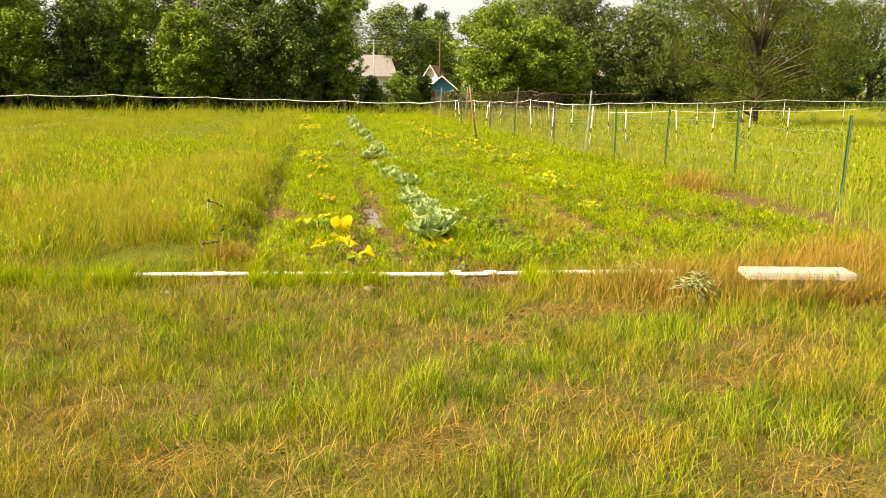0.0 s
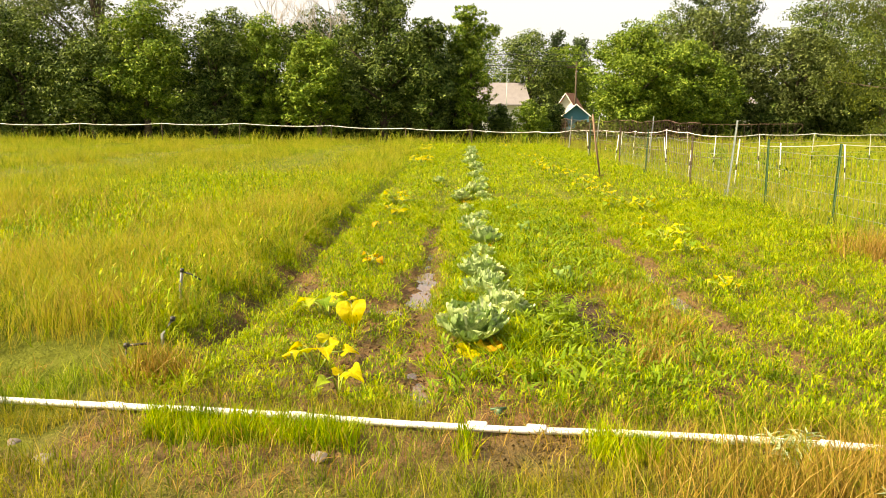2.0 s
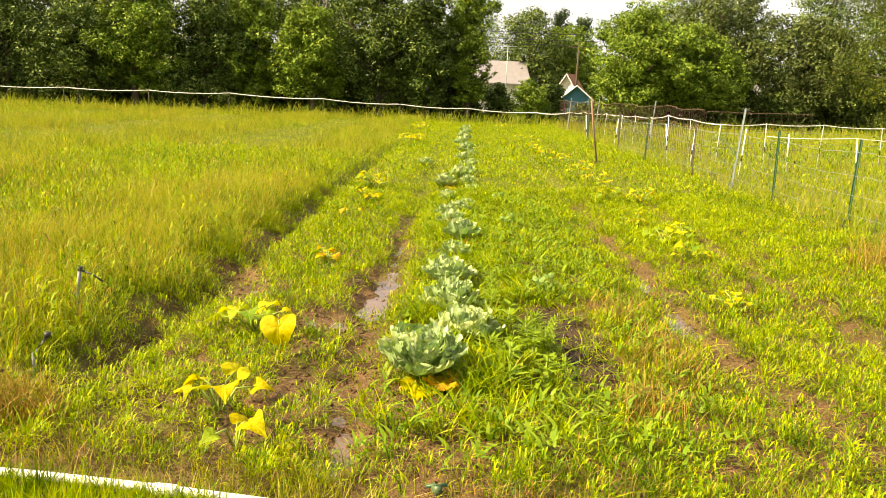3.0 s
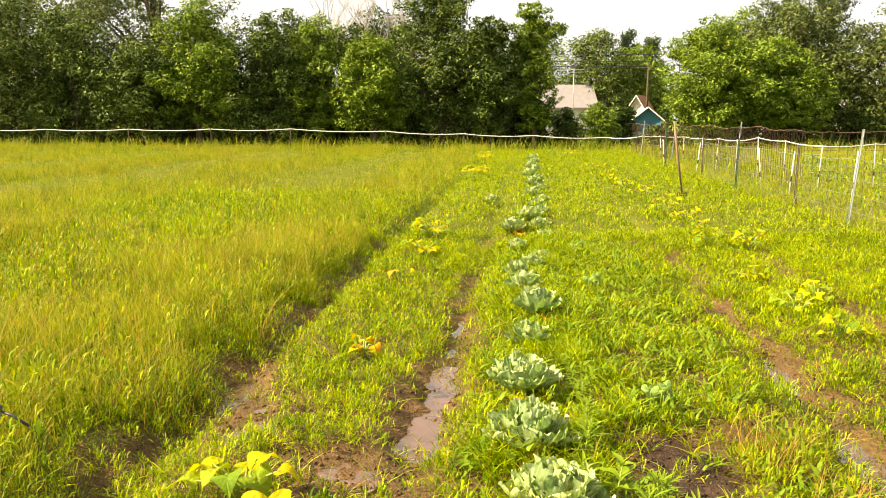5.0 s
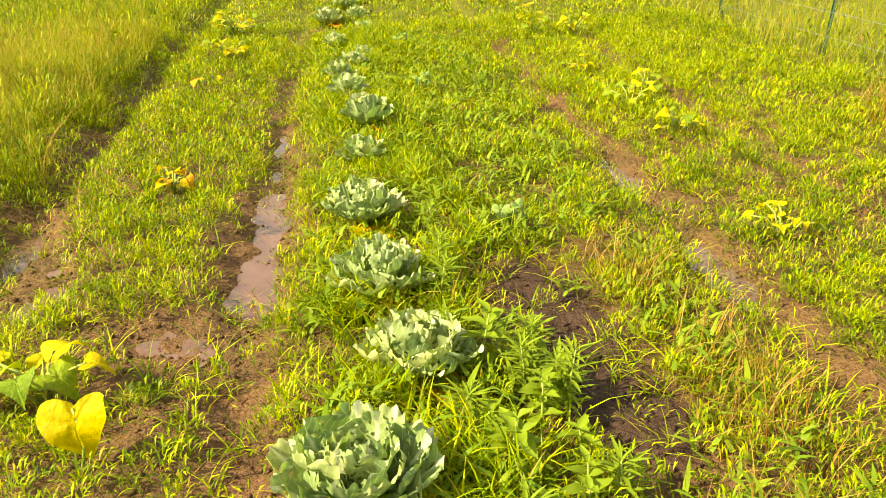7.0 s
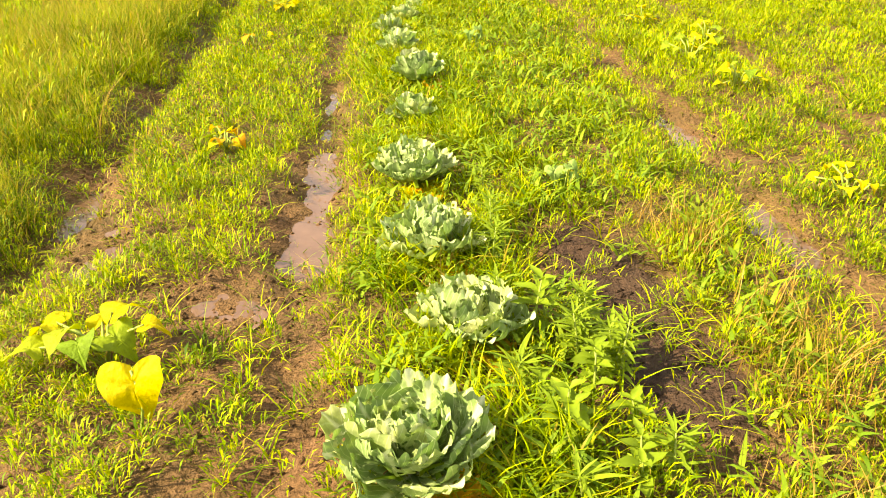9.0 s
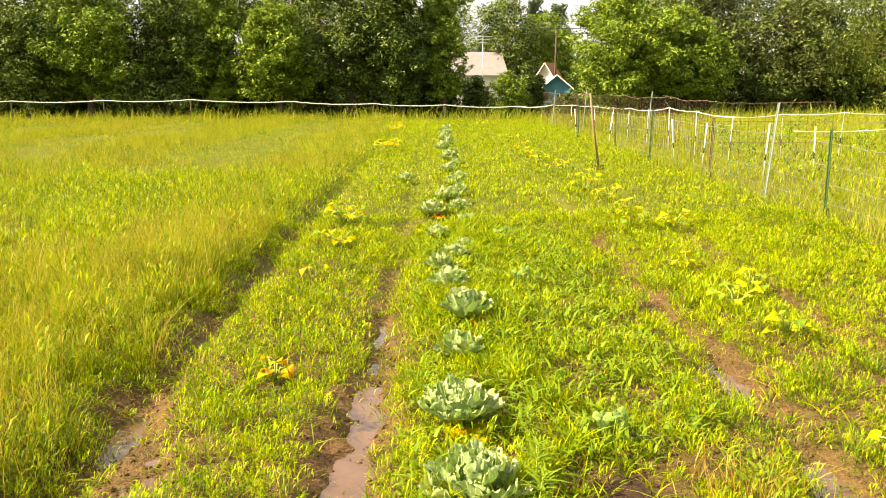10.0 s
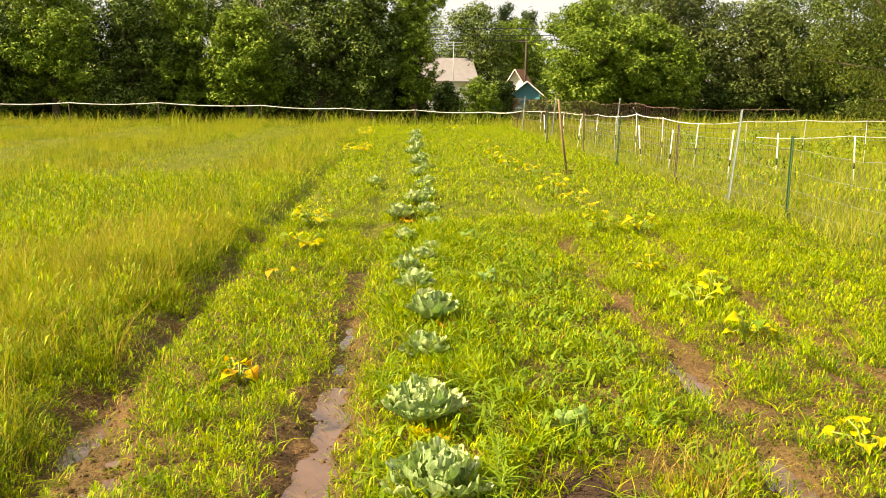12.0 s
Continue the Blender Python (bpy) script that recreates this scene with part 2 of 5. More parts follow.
c = ramp(nt, oi.outputs["Random"], [(0, (0.20, 0.30, 0.10)), (0.5, (0.29, 0.385, 0.145)), (1, (0.43, 0.48, 0.18))])
c = mix(nt, ramp(nt, sn.outputs[0], [(0.86, (0, 0, 0)), (1.0, (0.55, 0.55, 0.55))]), c, (0.55, 0.6, 0.36))
c = mix(nt, ramp(nt, ab.outputs[0], [(0.004, (0.9, 0.9, 0.9)), (0.012, (0, 0, 0))]), c, (0.62, 0.66, 0.44))
c = mix(nt, 0.5, c, ramp(nt, noise_node(nt, 25, 4), [(0.3, (0.5, 0.5, 0.5)), (0.7, (1.15, 1.15, 1.15))]), "MULTIPLY")
nt.links.new(c, b.inputs["Base Color"])
bump(nt, b, noise_node(nt, 60, 3), 0.35, 0.01)
tr = nt.nodes.new("ShaderNodeBsdfTranslucent")
nt.links.new(mix(nt, 1.0, c, (0.9, 1.1, 0.5), "MULTIPLY"), tr.inputs[0])
ms = nt.nodes.new("ShaderNodeMixShader")
ms.inputs[0].default_value = 0.30
nt.links.new(b.outputs[0], ms.inputs[1])
nt.links.new(tr.outputs[0], ms.inputs[2])
nt.links.new(ms.outputs[0], nt.nodes["Material Output"].inputs[0])


# ---- mesh tools ----
def mesh_of(name, verts, faces, mat, smooth=False):
    me = bpy.data.meshes.new(name)
    me.from_pydata([tuple(v) for v in verts], [], faces)
    me.materials.append(mat)
    if smooth:
        me.polygons.foreach_set("use_smooth", [True] * len(me.polygons))
    me.update()
    return me


def tri_mesh(name, verts, tris, mat):
    """A large mesh of triangles from arrays."""
    me = bpy.data.meshes.new(name)
    n = len(tris)
    me.vertices.add(len(verts))
    me.vertices.foreach_set("co", np.ascontiguousarray(verts, dtype=np.float32).ravel())
    me.loops.add(3 * n)
    me.loops.foreach_set("vertex_index", np.ascontiguousarray(tris, dtype=np.int32).ravel())
    me.polygons.add(n)
    me.polygons.foreach_set("loop_start", np.arange(0, 3 * n, 3, dtype=np.int32))
    me.polygons.foreach_set("loop_total", np.full(n, 3, dtype=np.int32))
    me.materials.append(mat)
    me.update(calc_edges=True)
    return me


def part(name, data, parent, label="", m=None):
    """Links a mesh as one part under a thing or a part."""
    ob = new(name, data)
    ob.parent = parent
    if m is not None:
        ob.matrix_basis = m
    return tagged(ob, label)


def thing(name, m, label, category, group="", kind=""):
    ob = new(name)
    ob.matrix_basis = m
    return tagged(ob, label, category, group, kind)


def tube(points, radii, seg=8, cap=True):
    """Vertices and faces of a tapered tube along points."""
    vs, fs = [], []
    pts = [Vector(p) for p in points]
    for i, p in enumerate(pts):
        d = (pts[min(i + 1, len(pts) - 1)] - pts[max(i - 1, 0)]).normalized()
        s = d.cross(Vector((0, 0, 1)) if abs(d.z) < 0.9 else Vector((1, 0, 0))).normalized()
        t = d.cross(s)
        r = radii[i] if isinstance(radii, (list, tuple)) else radii
        for k in range(seg):
            a = 2 * math.pi * k / seg
            vs.append(p + s * (r * math.cos(a)) + t * (r * math.sin(a)))
    for i in range(len(pts) - 1):
        for k in range(seg):
            k2 = (k + 1) % seg
            fs.append((i * seg + k, i * seg + k2, (i + 1) * seg + k2, (i + 1) * seg + k))
    if cap:
        fs.append(tuple(range(seg - 1, -1, -1)))
        fs.append(tuple((len(pts) - 1) * seg + k for k in range(seg)))
    return vs, fs


def join(pieces):
    vs, fs = [], []
    for v, f in pieces:
        o = len(vs)
        vs += list(v)
        fs += [tuple(i + o for i in q) for q in f]
    return vs, fs


def box(x0, y0, z0, x1, y1, z1, bevel=0.0):
    bm = bmesh.new()
    bmesh.ops.create_cube(bm, size=1, matrix=Matrix.Translation(((x0 + x1) / 2, (y0 + y1) / 2, (z0 + z1) / 2)) @ Matrix.Diagonal((x1 - x0, y1 - y0, z1 - z0, 1)))
    if bevel:
        bmesh.ops.bevel(bm, geom=bm.edges[:], offset=bevel, segments=2, affect="EDGES")
    vs, fs = [v.co.copy() for v in bm.verts], []
    bm.verts.index_update()
    for f in bm.faces:
        fs.append(tuple(v.index for v in f.verts))
    bm.free()
    return vs, fs


def grow(px, py, pz, az, h, lean, w, nseg=2, droop=0.3, face=None):
    """Arrays of bent, tapering blades: one base point each."""
    n = len(px)
    dx, dy = np.cos(az), np.sin(az)
    fa = az + np.pi / 2 if face is None else face
    sx, sy = np.cos(fa), np.sin(fa)
    rows, tris = [], []
    per = 2 * nseg + 1
    for k in range(nseg + 1):
        s = k / nseg
        out = lean * h * s ** 1.7
        z = pz + h * (s - droop * lean * s * s)
        cx, cy = px + dx * out, py + dy * out
        if k < nseg:
            hw = w * 0.5 * (1 - 0.75 * s ** 1.5) * (0.75 if k == 0 else 1.0)
            rows.append(np.stack([cx - sx * hw, cy - sy * hw, z], 1))
            rows.append(np.stack([cx + sx * hw, cy + sy * hw, z], 1))
        else:
            rows.append(np.stack([cx, cy, z], 1))
    verts = np.stack(rows, 1).reshape(-1, 3)
    base = (np.arange(n) * per)[:, None]
    for k in range(nseg):
        a = 2 * k
        if k < nseg - 1:
            tris.append(base + np.array([[a, a + 1, a + 3]]))
            tris.append(base + np.array([[a, a + 3, a + 2]]))
        else:
            tris.append(base + np.array([[a, a + 1, a + 2]]))
    return verts, np.stack(tris, 1).reshape(-1, 3)


def leaflets(px, py, pz, az, length, lean, w):
    """Arrays of short pointed leaves, each folded once across its middle."""
    n = len(px)
    dx, dy = np.cos(az), np.sin(az)
    out, up = length * np.sin(lean), length * np.cos(lean)
    mx, my, mz = px + dx * out * 0.45, py + dy * out * 0.45, pz + up * 0.62
    hw = w * 0.5
    v = np.stack([np.stack([px, py, pz], 1), np.stack([mx + dy * hw, my - dx * hw, mz], 1), np.stack([mx - dy * hw, my + dx * hw, mz], 1), np.stack([px + dx * out, py + dy * out, pz + up * 0.75], 1)], 1).reshape(-1, 3)
    t = (np.arange(n) * 4)[:, None, None] + np.array([(0, 1, 2), (1, 3, 2)])[None]
    return v, t.reshape(-1, 3)


def sprawl(x, y, k, spread, tall, l0, l1, w):
    """Low tussocks: each base point carries k leaves, highest in its middle and splayed towards its rim."""
    n = len(x) * k
    a, r = rng.uniform(0, 2 * np.pi, n), np.abs(rng.normal(0, 1, n))
    big = np.repeat(rng.uniform(0.45, 1.5, len(x)) * (0.55 + 0.9 * blotch(2.6 * x + 1, 2.9 * y)), k)
    tx, ty = np.repeat(x, k) + np.cos(a) * r * spread * big, np.repeat(y, k) + np.sin(a) * r * spread * big
    lift = tall * big * np.exp(-0.5 * r * r) * rng.random(n) ** 0.6
    ln = rng.uniform(l0, l1, n) * (0.7 + 0.3 * big)
    return leaflets(tx, ty, land(tx, ty) - 0.004 + lift, a + rng.normal(0, 0.9, n), ln, rng.uniform(0.1, 0.75, n) + 0.35 * np.clip(r, 0, 2), ln * rng.uniform(0.7, 1.2, n) * w)


def pack(pieces):
    vs, ts, o = [], [], 0
    for v, t in pieces:
        vs.append(v)
        ts.append(t + o)
        o += len(v)
    return np.concatenate(vs), np.concatenate(ts)


# ---- the lie of the land ----
SLANT = 0.065          # the rows drift to +x by this much a metre
FURROWS = ((-0.56, 0.15, 0.05), (-1.80, 0.15, 0.08), (1.54, 0.10, 0.05), (2.62, 0.10, 0.045))
# bare or muddy patches: x, y, half-width, half-length
BARE = ((-1.95, -2.75, 0.55, 0.12), (-0.97, -2.85, 0.22, 0.12), (0.7, -2.43, 0.25, 0.15), (0.45, -3.4, 0.3, 0.2), (-0.29, -1.5, 0.35, 0.13),
        (0.05, -0.2, 0.36, 0.24), (-2.2, -0.05, 0.35, 0.2), (0.2, -1.05, 0.5, 0.14), (-1.75, -0.9, 0.3, 0.15), (1.5, -1.25, 1.2, 0.13),
        (-0.03, 1.1, 0.32, 0.22), (0.0, 0.5, 0.25, 0.25), (-0.75, 2.45, 0.3, 0.3), (-0.72, 1.4, 0.2, 0.35), (0.82, 2.5, 0.27, 0.55), (0.86, 1.75, 0.22, 0.5),
        (-0.4, 1.7, 0.16, 0.6), (-2.65, 1.35, 0.5, 0.25), (-4.0, 3.2, 0.6, 0.25), (-4.35, 8.7, 0.5, 0.3), (-3.9, 7.6, 0.3, 0.2), (-5.2, 12.5, 0.7, 0.25), (-0.4, 3.4, 0.16, 0.8), (-1.42, 3.5, 0.2, 0.7), (1.74, 2.7, 0.14, 0.6),
        (1.88, 4.1, 0.12, 0.6), (2.87, 4.6, 0.10, 0.9), (0.35, 9.4, 0.3, 0.25), (-0.9, 0.7, 0.2, 0.2), (3.4, 2.2, 0.35, 0.2), (1.9, -3.2, 0.4, 0.2), (-0.3, -4.1, 0.3, 0.15))
PUDDLES = ((-0.32, 3.62, 0.14, 0.5), (-0.42, 2.93, 0.15, 0.34), (-0.68, 2.42, 0.13, 0.15), (-1.47, 3.62, 0.11, 0.36), (-1.27, 3.0, 0.09, 0.22),
           (-1.42, 5.3, 0.05, 0.3), (1.87, 4.1, 0.10, 0.34), (1.73, 2.75, 0.12, 0.36), (1.92, 6.2, 0.05, 0.6), (2.86, 4.55, 0.07, 0.42), (-0.25, 5.0, 0.05, 0.5), (-0.42, 0.75, 0.09, 0.3), (-1.2, 8.3, 0.05, 0.3))


def bumps(x, y):
    return 0.010 * np.sin(3.1 * x + 1.3 * y) + 0.008 * np.sin(5.3 * y - 2.2 * x + 1) + 0.006 * np.sin(9.7 * x + 7.1 * y) + 0.007 * np.sin(17 * x - 13 * y) + 0.006 * np.sin(31 * x + 11 * y + 2) + 0.005 * np.sin(23 * y - 29 * x) + 0.004 * np.sin(41 * y + 37 * x + 1)


def land(x, y):
    """Height of the soil."""
    x, y = np.asarray(x, float), np.asarray(y, float)
    u = x - SLANT * y
    z = bumps(x, y)
    fade = np.clip((y - 0.6) / 1.2, 0, 1) * np.clip((40 - y) / 5, 0, 1)
    for c, s, d in FURROWS:
        z = z - d * fade * np.exp(-((u - c) / s) ** 2)
    z = z + 0.10 * fade * np.clip((-u - 1.9) / 0.5, 0, 1)
    for bx, by, rx, ry in PUDDLES:
        q = ((x - bx - SLANT * (y - by)) / rx) ** 2 + ((y - by) / ry) ** 2
        z = z - 0.035 * np.exp(-q)
    return z


def blotch(x, y):
    """Slow variation between 0 and 1."""
    v = np.sin(1.7 * x + 0.6 * y) + np.sin(2.3 * y - 1.1 * x + 2) + np.sin(0.9 * x - 1.9 * y + 4) + 0.7 * np.sin(4.1 * x + 3.3 * y) + 0.6 * np.sin(6.3 * x - 5.7 * y + 1)
    return np.clip(0.5 + v / 6, 0, 1)


def cover(x, y):
    """How much of the ground is overgrown, 0 to 1."""
    u = x - SLANT * y
    k = np.ones_like(x)
    fade = np.clip((y - 0.8) / 1.0, 0, 1) * np.clip((22 - y) / 9, 0.45, 1)
    for c, s, d in FURROWS:
        k *= 1 - 0.92 * (0.4 + 0.6 * np.clip(3.5 * (blotch(1.9 * x + c, 1.3 * y + 2 * c) - 0.3), 0, 1)) * fade * np.exp(-((u - c - 0.05 * np.sin(2.1 * y + 3 * c)) / (s * (0.80 + 0.25 * np.sin(3.3 * y + 5 * c)))) ** 4)
    for bx, by, rx, ry in BARE:
        q = ((x - bx) / rx) ** 2 + ((y - by) / ry) ** 2
        k *= 1 - 0.93 * np.exp(-q * q)
    for bx, by, rx, ry in PUDDLES:
        q = ((x - bx - SLANT * (y - by)) / (rx * 1.0)) ** 2 + ((y - by) / (ry * 1.0)) ** 2
        k *= 1 - 0.95 * np.exp(-q * q)
    near = np.clip((7 - y) / 3, 0, 1) * np.clip((y + 0.2) / 0.8, 0.3, 1)
    k *= 1 - near * (1 - np.clip((blotch(x * 4.6, y * 4.1) - 0.2) * 3.2, 0.36, 1))
    return np.clip(k, 0, 1)


def sow(n, x0, x1, y0, y1, keep):
    """Random points in a rectangle, thinned by keep(x, y)."""
    x, y = rng.uniform(x0, x1, n), rng.uniform(y0, y1, n)
    ok = rng.random(n) < keep(x, y)
    return x[ok], y[ok]


def seen_side(x, y):
    """Ground that lies along the walk, widening ahead."""
    return (x > -4.6 - 0.55 * np.clip(y, -2, 50)) & (x < 4.6 + 0.80 * np.clip(y + 1, 0, 50))


def ground_mesh():
    def axis(*spans):
        out = []
        for a, b_, step in spans:
            out += list(np.arange(a, b_, step))
        return np.array(out + [spans[-1][1]])
    xs = axis((-3000, -300, 900), (-300, -60, 60), (-60, -8, 4), (-8, -3, 0.25), (-3, -1.9, 0.06), (-1.9, 2.3, 0.032), (2.3, 4, 0.06), (4, 10, 0.25), (10, 60, 4), (60, 300, 60), (300, 3000, 900))
    ys = axis((-3000, -300, 900), (-300, -30, 45), (-30, -6, 2), (-6, -1, 0.12), (-1, 2, 0.05), (2, 5.4, 0.034), (5.4, 7, 0.06), (7, 16, 0.25), (16, 60, 2), (60, 300, 40), (300, 3000, 900))
    gx, gy = np.meshgrid(xs, ys)
    z = land(gx, gy)
    wide = np.clip(1 - (np.hypot(gx, gy - 10) - 40) / 30, 0, 1)
    v = np.stack([gx, gy, z * wide], -1).reshape(-1, 3)
    nx, ny = len(xs), len(ys)
    i = (np.arange(ny - 1)[:, None] * nx + np.arange(nx - 1)[None, :]).ravel()
    t = np.concatenate([np.stack([i, i + 1, i + nx + 1], 1), np.stack([i, i + nx + 1, i + nx], 1)])
    me = tri_mesh("ground", v, t, M_SOIL)
    me.polygons.foreach_set("use_smooth", np.ones(len(t), dtype=bool))
    return me


tagged(new("ground", ground_mesh()), "red-brown muddy garden soil with shallow furrows", "ground", kind="structure")


def puddle(bx, by, rx, ry):
    n = 48
    vs = [(0, 0, 0)]
    for k in range(n):
        a = 2 * math.pi * k / n
        x, y = 1.3 * rx * math.cos(a), 1.18 * ry * math.sin(a)
        vs.append((x + SLANT * y, y, 0))
    fs = [(0, 1 + k, 1 + (k + 1) % n) for k in range(n)]
    # the water stands where it meets the rim of its hollow
    ang = np.linspace(0, 2 * np.pi, 60)
    level = float(np.percentile(land(bx + 0.92 * rx * np.cos(ang) + SLANT * 0.92 * ry * np.sin(ang), by + 0.92 * ry * np.sin(ang)), 35))
    z = level
    ob = new("puddle", mesh_of("puddle", vs, fs, M_WATER))
    ob.location = (bx, by, z)
    tagged(ob, "shallow puddle of muddy brown rainwater in a furrow", "puddle", "puddles", "structure")


for p in PUDDLES:
    puddle(*p)

# ---- grass ----
def tuft_points(x, y, k, spread):
    n = len(x)
    tx = np.repeat(x, k) + rng.normal(0, spread, n * k)
    ty = np.repeat(y, k) + rng.normal(0, spread, n * k)
    return tx, ty


def U(x, y):
    return x - SLANT * y


def stuff(name, pieces, mat, label, category="grass"):
    v, t = pack(pieces)
    tagged(new(name, tri_mesh(name, v, t, mat)), label, category, kind="stuff")


def blade_set(x, y, h0, h1, w0, w1, l0, l1, nseg=2, droop=0.3):
    n = len(x)
    return grow(x, y, land(x, y) - 0.01, rng.uniform(0, 2 * np.pi, n), rng.uniform(h0, h1, n) * (0.7 + 0.6 * blotch(x, y)),
                rng.uniform(l0, l1, n), rng.uniform(w0, w1, n), nseg, droop, rng.uniform(0, 2 * np.pi, n))


# strip before the pipe: upright mown grass
pipe_y = lambda x: 0.012 - 0.172 * x
front = lambda x, y: (y < pipe_y(x) + 0.5) & seen_side(x, y)
x, y = sow(46000, -7.5, 5.5, -5.2, 1.6, lambda x, y: cover(x, y) * front(x, y) * np.clip(1.7 * blotch(2.1 * x + 2, 2.4 * y) - 0.05, 0.5, 1))
tx, ty = tuft_points(x, y, 7, 0.032)
swell = 0.55 + 0.85 * blotch(2.1 * tx + 2, 2.4 * ty)
stuff("mown_grass", [blade_set(tx, ty, 0.05 * swell, 0.155 * swell, 0.0025, 0.0055, 0.1, 0.9, 2)], M_FRONT, "yellow-green ankle-high grass before the pipe")
x, y = sow(16000, -11, 9.5, -9.5, 1.6, lambda x, y: ~seen_side(x, y) | (y < -5.1))
tx, ty = tuft_points(x, y, 5, 0.06)
stuff("outer_grass", [blade_set(tx, ty, 0.07, 0.2, 0.008, 0.016, 0.1, 0.9, 1)], M_FRONT, "yellow-green grass beside and behind the walk")
x, y = sow(15000, -7.5, 5.5, -5.2, 1.4, lambda x, y: (0.15 + 0.85 * (blotch(x * 2.1 + 2, y * 2.4) < 0.47)) * front(x, y))
tx, ty = tuft_points(x, y, 4, 0.05)
mats = []
for cx, cy, rx, ry, n in ((0.45, -1.05, 0.55, 0.10, 900), (-1.95, -2.75, 0.6, 0.10, 800), (0.75, -2.42, 0.3, 0.14, 450), (-0.95, -2.85, 0.25, 0.12, 350), (0.5, -3.4, 0.35, 0.2, 500), (-0.3, -1.5, 0.3, 0.1, 350), (1.9, -1.3, 1.0, 0.09, 900), (-2.2, -0.8, 0.4, 0.12, 300)):
    fx, fy = rng.normal(cx, rx * 0.55, n), rng.normal(cy, ry * 0.7, n)
    mats.append(blade_set(fx, fy, 0.02, 0.05, 0.003, 0.006, 2.0, 5.0, 2, 0.08))
stuff("dry_grass", mats + [blade_set(tx, ty, 0.05, 0.17, 0.003, 0.006, 0.2, 1.5, 2, 0.4)], M_DRY, "straw-coloured dry grass among the green")

# rank dry clump round the bench and silvery weeds, and others
pieces = []
for cx, cy, rx, ry, n, hh in ((1.9, -0.72, 1.0, 0.35, 3800, 0.32), (2.2, -1.22, 0.8, 0.10, 1300, 0.27), (0.9, -0.75, 0.5, 0.25, 500, 0.28), (3.2, -0.3, 1.0, 0.6, 2500, 0.4), (-1.85, 0.85, 0.2, 0.16, 600, 0.26),
                              (-2.6, 1.9, 0.35, 0.3, 700, 0.3), (1.25, 2.6, 0.2, 0.25, 260, 0.24), (1.25, 1.7, 0.22, 0.4, 420, 0.26),
                              (4.4, 4.6, 0.4, 0.35, 900, 0.4), (-4.4, 3.0, 0.4, 0.5, 900, 0.35), (1.0, 1.0, 0.2, 0.3, 200, 0.25), (3.6, -2.2, 0.8, 0.3, 500, 0.25)):
    x, y = rng.normal(cx, rx * 0.55, n), rng.normal(cy, ry * 0.55, n)
    pieces.append(blade_set(x, y, hh * 0.5, hh * 1.15, 0.003, 0.006, 0.1, 0.9, 3, 0.35))
stuff("rank_dry_grass", pieces, M_DRY, "rank orange-brown dry grass in clumps")

# beds: arching broad blades in tufts
bed = lambda x, y: (y > pipe_y(x) + 0.2) & (U(x, y) > -2.15) & (U(x, y) < 4.6) & seen_side(x, y)
x, y = sow(9800, -2.6, 4.2, -0.5, 4.6, lambda x, y: cover(x, y) * bed(x, y))
near_beds = sprawl(x, y, 36, 0.05, 0.085, 0.022, 0.06, 0.13)
x, y = sow(12500, -2.6, 5.6, 4.6, 10, lambda x, y: cover(x, y) * bed(x, y))
stuff("crabgrass", [near_beds, sprawl(x, y, 27, 0.065, 0.085, 0.028, 0.06, 0.16)], M_LUSH, "bright green crabgrass in low sprawling tufts on the beds")
x, y = sow(4200, -2.6, 4.6, -0.5, 9, lambda x, y: cover(x, y) * bed(x, y) * (blotch(1.9 * x, 1.7 * y) > 0.5))
tx, ty = tuft_points(x, y, 7, 0.014)
stuff("arching_grass", [blade_set(tx, ty, 0.09, 0.19, 0.004, 0.009, 0.5, 1.5, 3, 0.34)], M_LUSH, "longer arching grass blades in tufts among the crabgrass")
x, y = sow(12500, -2.0, 7.0, 10, 38, lambda x, y: cover(x, y) * bed(x, y))
stuff("far_crabgrass", [sprawl(x, y, 15, 0.11, 0.11, 0.045, 0.10, 0.18)], M_LUSH, "bright green grass on the beds further off")
x, y = sow(420, -2.3, 3.2, 0.2, 5.5, lambda x, y: 1.0 * bed(x, y))
tx, ty = tuft_points(x, y, 11, 0.02)
stuff("mud_tufts", [blade_set(tx, ty, 0.05, 0.13, 0.005, 0.009, 0.6, 1.7, 3, 0.34)], M_LUSH, "single tufts of crabgrass standing in the mud")
# ranker grass round the crop row and against the pipe
x, y = sow(9000, -0.6, 1.4, 0.7, 9, lambda x, y: cover(x, y) * np.exp(-((U(x, y) - 0.12) / 0.33) ** 2) * (blotch(3 * x, 2 * y) > 0.4))
tx, ty = tuft_points(x, y, 6, 0.02)
row_grass = blade_set(tx, ty, 0.12, 0.24, 0.006, 0.011, 0.3, 1.1, 3, 0.35)
x = rng.uniform(-9, 2.0, 4200)
x = x[(blotch(2.4 * x, 1.0 + 0 * x) > 0.45) & (cover(x, pipe_y(x) - 0.15) > 0.35)]
tx, ty = tuft_points(x, pipe_y(x) - rng.uniform(0.03, 0.3, len(x)), 6, 0.02)
stuff("rank_grass", [row_grass, blade_set(tx, ty, 0.08, 0.19, 0.004, 0.007, 0.1, 0.7, 2)], M_LUSH, "ranker bright green grass along the crop row and pipe")

